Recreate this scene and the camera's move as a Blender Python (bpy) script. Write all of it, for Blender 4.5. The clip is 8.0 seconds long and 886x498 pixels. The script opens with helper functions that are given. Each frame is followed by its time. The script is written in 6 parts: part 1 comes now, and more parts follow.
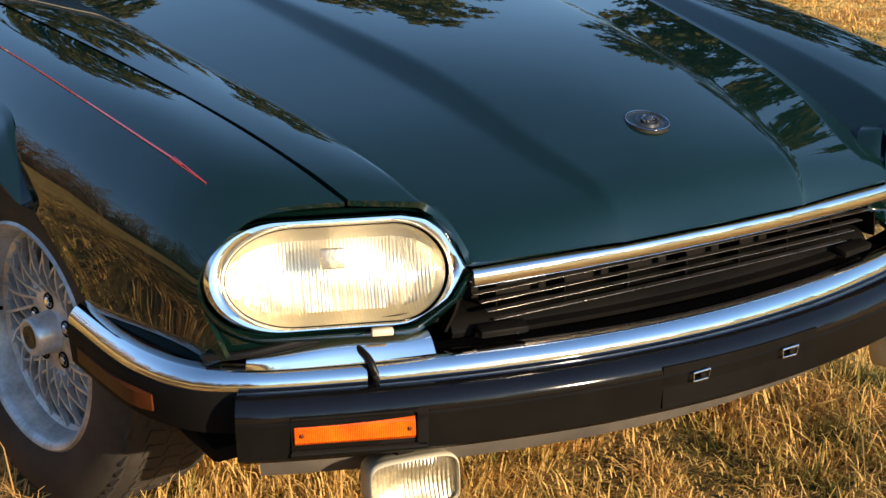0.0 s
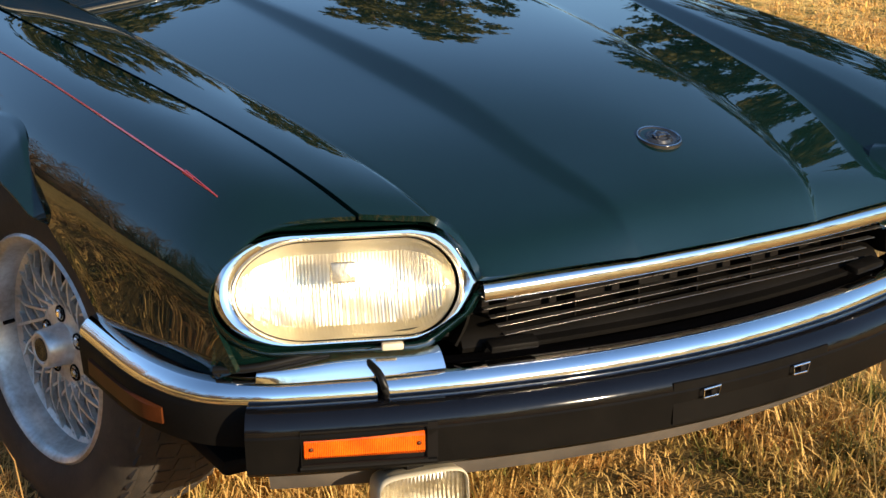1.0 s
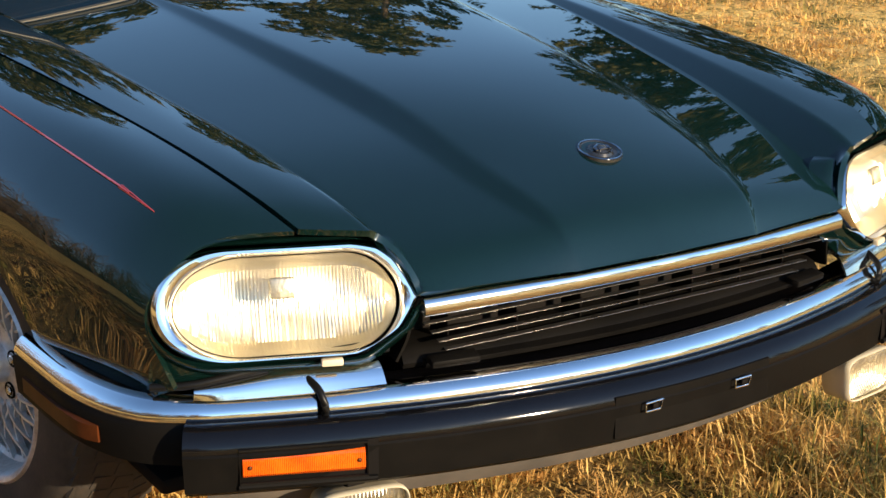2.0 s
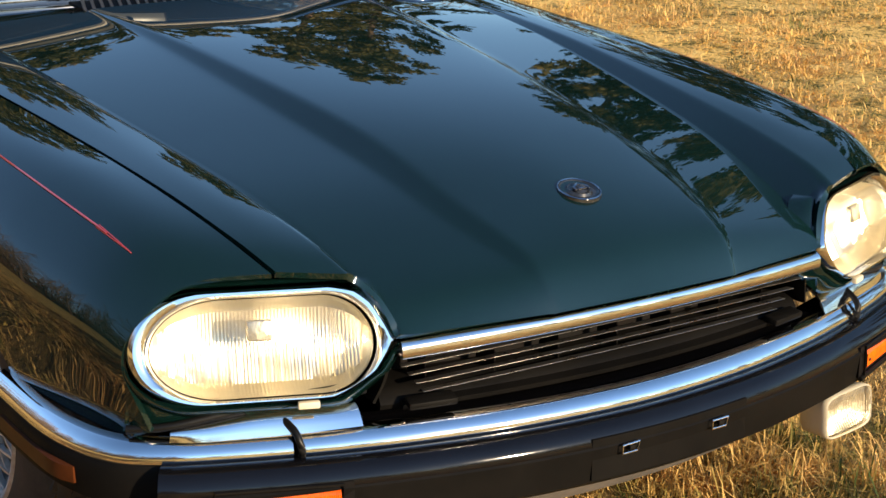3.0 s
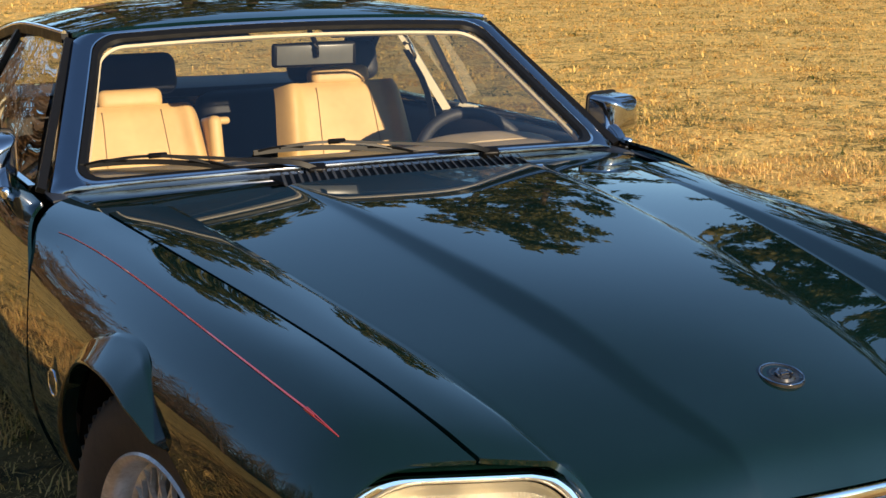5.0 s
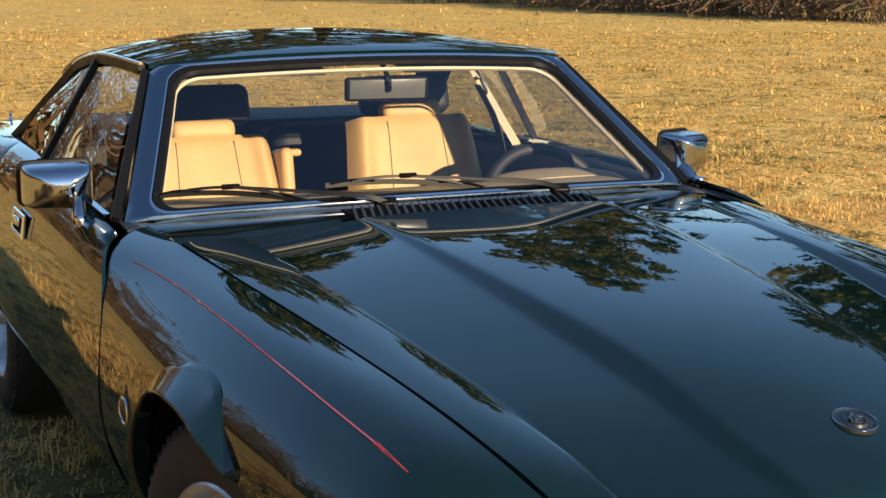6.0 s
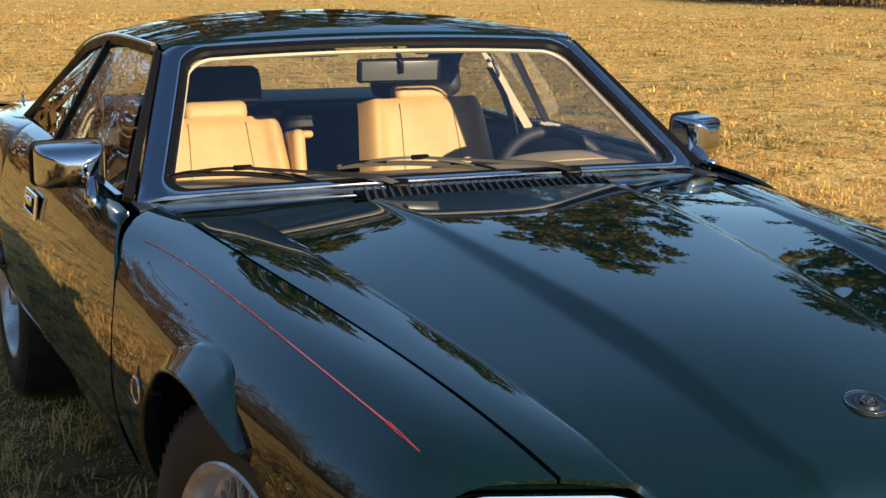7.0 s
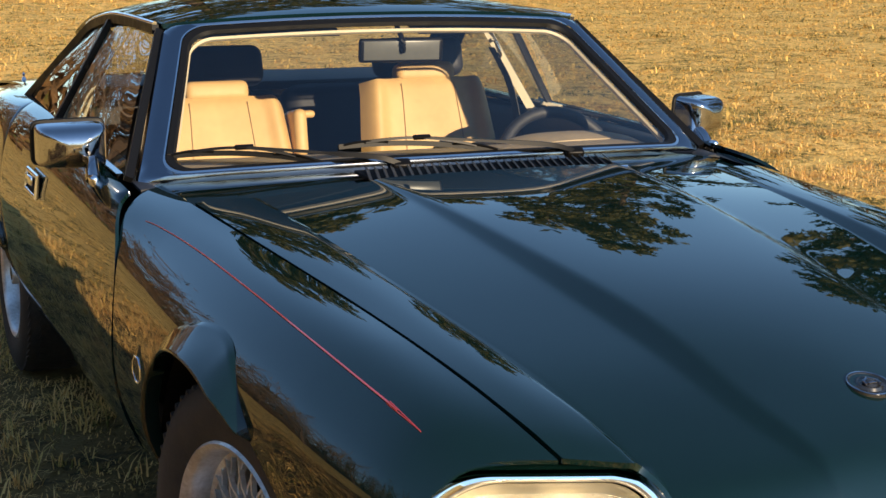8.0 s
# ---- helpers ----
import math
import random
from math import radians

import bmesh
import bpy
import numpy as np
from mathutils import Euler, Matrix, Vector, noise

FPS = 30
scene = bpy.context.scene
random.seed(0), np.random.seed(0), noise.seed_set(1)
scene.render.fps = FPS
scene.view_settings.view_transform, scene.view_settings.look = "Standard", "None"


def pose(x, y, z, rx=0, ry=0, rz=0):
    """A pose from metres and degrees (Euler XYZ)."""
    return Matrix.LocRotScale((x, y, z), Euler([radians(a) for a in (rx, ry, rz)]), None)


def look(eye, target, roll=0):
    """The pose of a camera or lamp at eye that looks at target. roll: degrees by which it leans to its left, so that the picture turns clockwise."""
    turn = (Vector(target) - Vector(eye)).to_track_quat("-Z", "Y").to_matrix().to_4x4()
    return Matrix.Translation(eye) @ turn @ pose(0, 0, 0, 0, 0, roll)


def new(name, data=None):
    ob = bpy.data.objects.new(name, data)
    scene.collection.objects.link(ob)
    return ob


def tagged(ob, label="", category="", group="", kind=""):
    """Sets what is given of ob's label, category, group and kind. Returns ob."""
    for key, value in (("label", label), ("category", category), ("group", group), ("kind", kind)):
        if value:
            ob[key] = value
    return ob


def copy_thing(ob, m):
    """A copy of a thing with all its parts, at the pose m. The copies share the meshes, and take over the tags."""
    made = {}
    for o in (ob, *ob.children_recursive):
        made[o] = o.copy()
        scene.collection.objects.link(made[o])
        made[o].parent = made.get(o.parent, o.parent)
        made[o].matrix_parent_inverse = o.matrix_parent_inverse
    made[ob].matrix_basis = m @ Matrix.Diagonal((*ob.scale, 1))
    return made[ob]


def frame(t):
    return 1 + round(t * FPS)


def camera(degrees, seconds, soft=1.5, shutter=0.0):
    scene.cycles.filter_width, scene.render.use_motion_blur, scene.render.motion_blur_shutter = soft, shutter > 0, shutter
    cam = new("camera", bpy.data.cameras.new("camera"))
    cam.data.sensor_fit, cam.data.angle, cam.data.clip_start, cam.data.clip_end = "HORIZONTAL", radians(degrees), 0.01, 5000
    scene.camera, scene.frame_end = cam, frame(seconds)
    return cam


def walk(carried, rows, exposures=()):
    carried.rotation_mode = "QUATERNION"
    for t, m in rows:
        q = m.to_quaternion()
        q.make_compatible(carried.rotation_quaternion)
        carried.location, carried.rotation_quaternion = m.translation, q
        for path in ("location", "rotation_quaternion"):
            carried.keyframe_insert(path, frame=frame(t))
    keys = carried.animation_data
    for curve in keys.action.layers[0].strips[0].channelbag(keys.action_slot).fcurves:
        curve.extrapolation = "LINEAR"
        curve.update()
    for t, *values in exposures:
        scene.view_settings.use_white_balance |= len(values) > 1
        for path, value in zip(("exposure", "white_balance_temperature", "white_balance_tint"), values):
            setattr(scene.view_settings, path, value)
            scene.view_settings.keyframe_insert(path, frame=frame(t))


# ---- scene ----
from mathutils.bvhtree import BVHTree

cam = camera(31.89, 8.0, soft=1.5)
# seconds, place, yaw, pitch, roll
PATH = [
    (0, -1.4806, -1.6353, 1.3019, -30.584, -17.741, -0.881),
    (0.5, -1.4768, -1.6434, 1.2971, -30.369, -17.455, -0.811),
    (1, -1.4776, -1.6389, 1.2997, -30.060, -17.131, -0.710),
    (1.5, -1.4666, -1.6386, 1.3051, -30.481, -16.968, -0.692),
    (2, -1.4630, -1.6255, 1.2985, -32.212, -16.727, -0.300),
    (2.2, -1.4579, -1.6285, 1.2998, -32.763, -16.660, -0.087),
    (3.3, -1.4417, -1.6185, 1.3675, -32.401, -16.525, 0.466),
    (3.5, -1.4418, -1.6191, 1.3711, -31.674, -15.870, 0.279),
    (4, -1.4587, -1.6230, 1.3862, -30.104, -14.254, -0.091),
    (4.5, -1.4755, -1.6103, 1.3966, -28.361, -12.690, -0.464),
    (5, -1.4900, -1.5992, 1.4117, -26.371, -11.201, -0.795),
    (5.2, -1.4846, -1.5947, 1.4194, -25.434, -10.795, -0.720),
    (6.3, -1.5071, -1.5950, 1.4187, -23.847, -9.937, -0.092),
    (6.5, -1.5071, -1.5950, 1.4182, -23.747, -10.062, -0.062),
    (7, -1.5072, -1.5957, 1.4133, -23.612, -10.562, 0.042),
    (7.5, -1.5071, -1.5918, 1.4074, -23.521, -11.126, 0.072),
    (8, -1.5050, -1.5898, 1.4101, -23.559, -11.258, 0.174),
]


def eye_pose(x, y, z, yaw, pitch, roll):
    a, b = radians(yaw), radians(pitch)
    ahead = Vector((-math.sin(a) * math.cos(b), math.cos(a) * math.cos(b), math.sin(b)))
    e = Vector((x, y, z))
    return look(e, e + ahead, roll)


walk(cam, [(t, eye_pose(*p)) for t, *p in PATH], exposures=((0.0, 0.97), (3.4, 0.93), (4.6, 0.82), (8.0, 0.80)))

# ---- light: low winter sun from in front of the car, clear sky ----
SUN = Vector((0.215, -0.94, 0.250)).normalized()
elev = math.asin(SUN.z)
world = bpy.data.worlds.new("clear_sky")
scene.world = world
world.use_nodes = True
wn = world.node_tree
sky = wn.nodes.new("ShaderNodeTexSky")
sky.sky_type = "NISHITA"
sky.sun_disc = False
sky.sun_elevation = elev
sky.sun_rotation = math.atan2(SUN.x, SUN.y)
sky.air_density, sky.dust_density, sky.ozone_density = 1.0, 0.15, 3.0
wn.nodes["Background"].inputs["Strength"].default_value = 0.145
wn.links.new(sky.outputs[0], wn.nodes["Background"].inputs["Color"])
lamp = bpy.data.lights.new("sun", "SUN")
lamp.energy, lamp.angle, lamp.color = 5.0, radians(0.55), (1.0, 0.79, 0.54)
sun = new("sun", lamp)
sun.matrix_world = look(SUN * 60, (0, 0, 0))

# ---- materials ----


def mat(name, base, rough=0.5, metal=0.0, coat=0.0, vary=0.0, scale=20.0, bump=0.0, bump_scale=200.0, rough_vary=0.0, spec=0.5, second=None):
    """A Principled material; base drifts to second (or darker) over noise at two scales, with fine relief."""
    m = bpy.data.materials.new(name)
    m.use_nodes = True
    n, l = m.node_tree.nodes, m.node_tree.links
    p = n["Principled BSDF"]
    p.inputs["Base Color"].default_value = (*base, 1)
    p.inputs["Roughness"].default_value = rough
    p.inputs["Metallic"].default_value = metal
    p.inputs["Coat Weight"].default_value = coat
    p.inputs["Coat Roughness"].default_value = 0.015
    p.inputs["Coat IOR"].default_value = 1.67
    p.inputs["Specular IOR Level"].default_value = spec
    tc = n.new("ShaderNodeTexCoord")
    if vary or rough_vary:
        a, b = n.new("ShaderNodeTexNoise"), n.new("ShaderNodeTexNoise")
        a.inputs["Scale"].default_value, b.inputs["Scale"].default_value = scale, scale * 9
        a.inputs["Detail"].default_value, b.inputs["Detail"].default_value = 5, 4
        l.new(tc.outputs["Object"], a.inputs["Vector"]), l.new(tc.outputs["Object"], b.inputs["Vector"])
        mix = n.new("ShaderNodeMath")
        mix.operation = "MULTIPLY_ADD"
        l.new(b.outputs[0], mix.inputs[0])
        mix.inputs[1].default_value = 0.4
        l.new(a.outputs[0], mix.inputs[2])
        ramp = n.new("ShaderNodeMapRange")
        ramp.inputs[1].default_value, ramp.inputs[2].default_value = 0.5, 0.95
        l.new(mix.outputs[0], ramp.inputs[0])
    if vary:
        blend = n.new("ShaderNodeMix")
        blend.data_type = "RGBA"
        other = second or tuple(c * (1 - vary) for c in base)
        blend.inputs["A"].default_value, blend.inputs["B"].default_value = (*base, 1), (*other, 1)
        l.new(ramp.outputs[0], blend.inputs["Factor"])
        l.new(blend.outputs["Result"], p.inputs["Base Color"])
    if rough_vary:
        rr = n.new("ShaderNodeMapRange")
        rr.inputs[3].default_value, rr.inputs[4].default_value = rough, rough + rough_vary
        l.new(ramp.outputs[0], rr.inputs[0])
        l.new(rr.outputs[0], p.inputs["Roughness"])
    if bump:
        f, bp = n.new("ShaderNodeTexNoise"), n.new("ShaderNodeBump")
        f.inputs["Scale"].default_value, f.inputs["Detail"].default_value = bump_scale, 4
        bp.inputs["Strength"].default_value, bp.inputs["Distance"].default_value = bump, 0.004
        l.new(tc.outputs["Object"], f.inputs["Vector"])
        l.new(f.outputs[0], bp.inputs["Height"])
        l.new(bp.outputs[0], p.inputs["Normal"])
    return m


def glass_mat(name, tint, gloss=0.0, ior=1.45):
    """Thin clear glazing: see-through, with a Fresnel sheen."""
    m = bpy.data.materials.new(name)
    m.use_nodes = True
    n, l = m.node_tree.nodes, m.node_tree.links
    n.remove(n["Principled BSDF"])
    t, g, f, mx = (n.new("ShaderNode" + k) for k in ("BsdfTransparent", "BsdfGlossy", "Fresnel", "MixShader"))
    t.inputs[0].default_value = (*tint, 1)
    g.inputs["Roughness"].default_value = gloss
    g.inputs["Color"].default_value = (1, 1, 1, 1)
    f.inputs[0].default_value = ior
    l.new(f.outputs[0], mx.inputs[0]), l.new(t.outputs[0], mx.inputs[1]), l.new(g.outputs[0], mx.inputs[2])
    l.new(mx.outputs[0], n["Material Output"].inputs[0])
    return m


PAINT = mat("dark_green_paint", (0.0025, 0.0125, 0.0110), 0.45, 0.0, 1.0, vary=0.25, scale=3, rough_vary=0.06, spec=0.0)
CHROME = mat("chrome", (0.90, 0.90, 0.91), 0.05, 1.0, vary=0.06, scale=8, rough_vary=0.06)
STEEL = mat("polished_steel", (0.30, 0.31, 0.34), 0.07, 1.0, vary=0.08, scale=8, rough_vary=0.06)
SMOKED = mat("aged_chrome", (0.50, 0.50, 0.52), 0.04, 1.0, vary=0.1, scale=8, rough_vary=0.05)
SLAT = mat("black_slat", (0.02, 0.02, 0.02), 0.35, vary=0.3, scale=40, rough_vary=0.15)
RUBBER = mat("black_rubber", (0.0042, 0.004, 0.0038), 0.42, vary=0.4, scale=12, bump=0.08, bump_scale=900, rough_vary=0.15, second=(0.0065, 0.0058, 0.005), spec=0.06)
SEAL = mat("black_seal", (0.006, 0.006, 0.006), 0.32, vary=0.3, scale=30, rough_vary=0.2, spec=0.22)
BLACK = mat("matt_black", (0.005, 0.005, 0.005), 0.6, vary=0.4, scale=14, second=(0.008, 0.006, 0.005), rough_vary=0.2, spec=0.08)
GLOSS = mat("gloss_black", (0.004, 0.004, 0.005), 0.06, vary=0.3, scale=10, rough_vary=0.05, spec=0.4)
TYRE = mat("tyre_rubber", (0.014, 0.013, 0.012), 0.7, vary=0.5, scale=9, bump=0.2, bump_scale=300, second=(0.045, 0.035, 0.026))
ALLOY = mat("silver_alloy", (0.82, 0.82, 0.81), 0.30, 0.6, vary=0.2, scale=14, rough_vary=0.12, second=(0.40, 0.37, 0.33))
LEATHER = mat("tan_leather", (0.55, 0.365, 0.155), 0.48, vary=0.25, scale=7, bump=0.25, bump_scale=420, rough_vary=0.12, second=(0.47, 0.30, 0.125))
TRIM = mat("beige_trim", (0.62, 0.55, 0.40), 0.6, vary=0.15, scale=9, bump=0.1, bump_scale=500)
SEAM = mat("leather_seam", (0.30, 0.20, 0.085), 0.6, vary=0.2, scale=20)
DASH = mat("tan_dash_vinyl", (0.40, 0.32, 0.21), 0.6, vary=0.2, scale=9, bump=0.15, bump_scale=500)
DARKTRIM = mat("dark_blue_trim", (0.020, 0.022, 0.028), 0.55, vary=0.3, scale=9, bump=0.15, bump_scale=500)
RED = mat("red_stripe", (0.42, 0.035, 0.030), 0.4, 0.0, 0.6, vary=0.2, scale=30)
AMBER = mat("amber_lens", (0.78, 0.135, 0.004), 0.16, 0.0, 0.5, vary=0.35, scale=30, second=(0.55, 0.060, 0.003))
WIPER = mat("wiper_rubber", (0.005, 0.0045, 0.004), 0.4, vary=0.3, scale=30, spec=0.15)
MARKER = mat("aged_amber_lens", (0.06, 0.017, 0.005), 0.35, 0.0, 0.0, vary=0.4, scale=30, second=(0.09, 0.026, 0.008), spec=0.12)
GLASS = glass_mat("clear_glazing", (0.95, 0.97, 0.95), ior=1.75)
SIDEGLASS = glass_mat("side_glazing", (0.62, 0.66, 0.62), ior=1.9)
LENS = glass_mat("lamp_glass", (0.97, 0.96, 0.92), 0.12, 1.5)
REFLECTOR = mat("lamp_reflector", (0.88, 0.83, 0.70), 0.30, 1.0, vary=0.08, scale=12, rough_vary=0.1)
MIRROR = mat("mirror_glass", (0.8, 0.8, 0.8), 0.01, 1.0)
GOLD = mat("worn_badge", (0.10, 0.10, 0.10), 0.25, 0.8, vary=0.5, scale=60)

# ---- building helpers ----


def mesh_of(bm, name):
    me = bpy.data.meshes.new(name)
    bmesh.ops.recalc_face_normals(bm, faces=bm.faces)
    bm.to_mesh(me)
    bm.free()
    return me


def part(name, bm, material, parent=None, label="", smooth=True, crisp=True):
    """Links a bmesh as one mesh object, under a thing or a part."""
    me = bm if isinstance(bm, bpy.types.Mesh) else mesh_of(bm, name)
    me.materials.append(material)
    if smooth:
        me.polygons.foreach_set("use_smooth", [True] * len(me.polygons))
        if crisp:
            me.set_sharp_from_angle(angle=radians(42))
    ob = new(name, me)
    ob.parent = parent
    return tagged(ob, label)


def pchip(xs, ys, x):
    """Shape-keeping cubic through (xs, ys) at x."""
    xs, ys, x = np.asarray(xs, float), np.asarray(ys, float), np.asarray(x, float)
    h, d = np.diff(xs), np.diff(ys) / np.diff(xs)
    m = np.zeros(len(xs))
    m[0], m[-1] = d[0], d[-1]
    for i in range(1, len(xs) - 1):
        if d[i - 1] * d[i] > 0:
            w1, w2 = 2 * h[i] + h[i - 1], h[i] + 2 * h[i - 1]
            m[i] = (w1 + w2) / (w1 / d[i - 1] + w2 / d[i])
    k = np.clip(np.searchsorted(xs, x) - 1, 0, len(xs) - 2)
    s = (np.clip(x, xs[0], xs[-1]) - xs[k]) / h[k]
    return (2 * s**3 - 3 * s**2 + 1) * ys[k] + (s**3 - 2 * s**2 + s) * h[k] * m[k] + (3 * s**2 - 2 * s**3) * ys[k + 1] + (s**3 - s**2) * h[k] * m[k + 1]


def curve(points, n):
    """n points evenly along a smooth (Catmull-Rom) curve through the given ones."""
    p = np.asarray(points, float)
    q = np.vstack([2 * p[0] - p[1], p, 2 * p[-1] - p[-2]])
    out = []
    for i in range(len(p) - 1):
        a, b, c, d = q[i : i + 4]
        for s in np.linspace(0, 1, 12, endpoint=False):
            out.append(0.5 * (2 * b + (c - a) * s + (2 * a - 5 * b + 4 * c - d) * s**2 + (3 * b - a - 3 * c + d) * s**3))
    out = np.array(out + [p[-1]])
    t = np.r_[0, np.cumsum(np.linalg.norm(np.diff(out, axis=0), axis=1))]
    u = np.linspace(0, t[-1], n)
    return np.stack([np.interp(u, t, out[:, k]) for k in range(out.shape[1])], 1)


def sheet(name, grid, material, parent, sub=2, solid=0.006, creases=(), label="", side=1, offset=-1.0):
    """A curved panel from rows of points, smoothed and given thickness. creases: (row, weight). side -1 mirrors it."""
    g = np.array(grid, float)
    g[..., 0] *= side
    rows, cols = g.shape[:2]
    bm = bmesh.new()
    v = [[bm.verts.new(p) for p in r] for r in g]
    for i in range(rows - 1):
        for j in range(cols - 1):
            f = [v[i][j], v[i][j + 1], v[i + 1][j + 1], v[i + 1][j]]
            bm.faces.new(f if side > 0 else f[::-1])
    layer = bm.edges.layers.float.new("crease_edge")
    for r, w in creases:
        for j in range(cols - 1):
            bm.edges.get((v[r][j], v[r][j + 1]))[layer] = w
    me = bpy.data.meshes.new(name)
    bm.to_mesh(me)
    bm.free()
    ob = part(name, me, material, parent, label, crisp=False)
    if sub:
        s = ob.modifiers.new("smooth", "SUBSURF")
        s.levels = s.render_levels = sub
        s.boundary_smooth = "PRESERVE_CORNERS"
    if solid:
        th = ob.modifiers.new("thickness", "SOLIDIFY")
        th.thickness, th.offset = solid, offset
        sp = ob.modifiers.new("crisp edges", "EDGE_SPLIT")
        sp.split_angle, sp.use_edge_sharp = radians(55), False
    return ob


def sweep_bm(path, profile, up=(0, 0, 1), closed=False, caps=True, bm=None, scales=None):
    """Profile points (across, up) carried along a path; across is to the right of the path's run."""
    bm = bm or bmesh.new()
    p = np.asarray(path, float)
    n = len(p)
    rings = []
    for i in range(n):
        d = Vector(p[(i + 1) % n] - p[i - 1]) if closed else Vector(p[min(i + 1, n - 1)] - p[max(i - 1, 0)])
        d.normalize()
        a = d.cross(Vector(up)).normalized()
        u = a.cross(d)
        k = 1.0 if scales is None else scales[i]
        rings.append([bm.verts.new(Vector(p[i]) + a * (x * k) + u * (y * k)) for x, y in profile])
    m = len(profile)
    for i in range(n if closed else n - 1):
        r, s = rings[i], rings[(i + 1) % n]
        for j in range(m):
            bm.faces.new((r[j], r[(j + 1) % m], s[(j + 1) % m], s[j]))
    if caps and not closed:
        bm.faces.new(rings[0][::-1])
        bm.faces.new(rings[-1])
    return bm


def ring(rx, ry=None, n=10):
    ry = rx if ry is None else ry
    return [(rx * math.cos(2 * math.pi * k / n), ry * math.sin(2 * math.pi * k / n)) for k in range(n)]


def tube(path, r, n=8, bm=None, up=(0, 0, 1)):
    return sweep_bm(path, ring(r, n=n), up=up, bm=bm)


def box_bm(size, at=(0, 0, 0), bevel=0.0, seg=2, m=None, bm=None):
    b = bmesh.new()
    bmesh.ops.create_cube(b, size=1.0)
    bmesh.ops.scale(b, vec=size, verts=b.verts)
    if bevel:
        bmesh.ops.bevel(b, geom=list(b.edges), offset=bevel, segments=seg, profile=0.5, affect="EDGES")
    bmesh.ops.transform(b, matrix=Matrix.Translation(at) @ (m or Matrix()), verts=b.verts)
    if bm is None:
        return b
    return join_bm(bm, b)


def join_bm(bm, other):
    me = bpy.data.meshes.new("tmp")
    other.to_mesh(me)
    other.free()
    bm.from_mesh(me)
    bpy.data.meshes.remove(me)
    return bm


def lathe_bm(profile, n=48, axis="x", bm=None):
    """Profile of (along the axis, radius), turned round it."""
    bm = bm or bmesh.new()
    rings = []
    for a, r in profile:
        c = []
        for k in range(n):
            t = 2 * math.pi * k / n
            y, z = r * math.cos(t), r * math.sin(t)
            c.append(bm.verts.new((a, y, z) if axis == "x" else (y, a, z) if axis == "y" else (y, z, a)))
        rings.append(c)
    for r, s in zip(rings, rings[1:]):
        for k in range(n):
            bm.faces.new((r[k], r[(k + 1) % n], s[(k + 1) % n], s[k]))
    return bm


def thing(name, label, category, at=(0, 0, 0), group="", kind=""):
    ob = new(name)
    ob.location = at
    ob.empty_display_size = 0.1
    return tagged(ob, label, category, group, kind)


def facing(ob, point):
    """Turns a sheet's faces towards a point."""
    me = ob.data
    s = sum((p.normal.dot(Vector(point) - p.center) for p in me.polygons))
    if s < 0:
        me.flip_normals()
    return ob

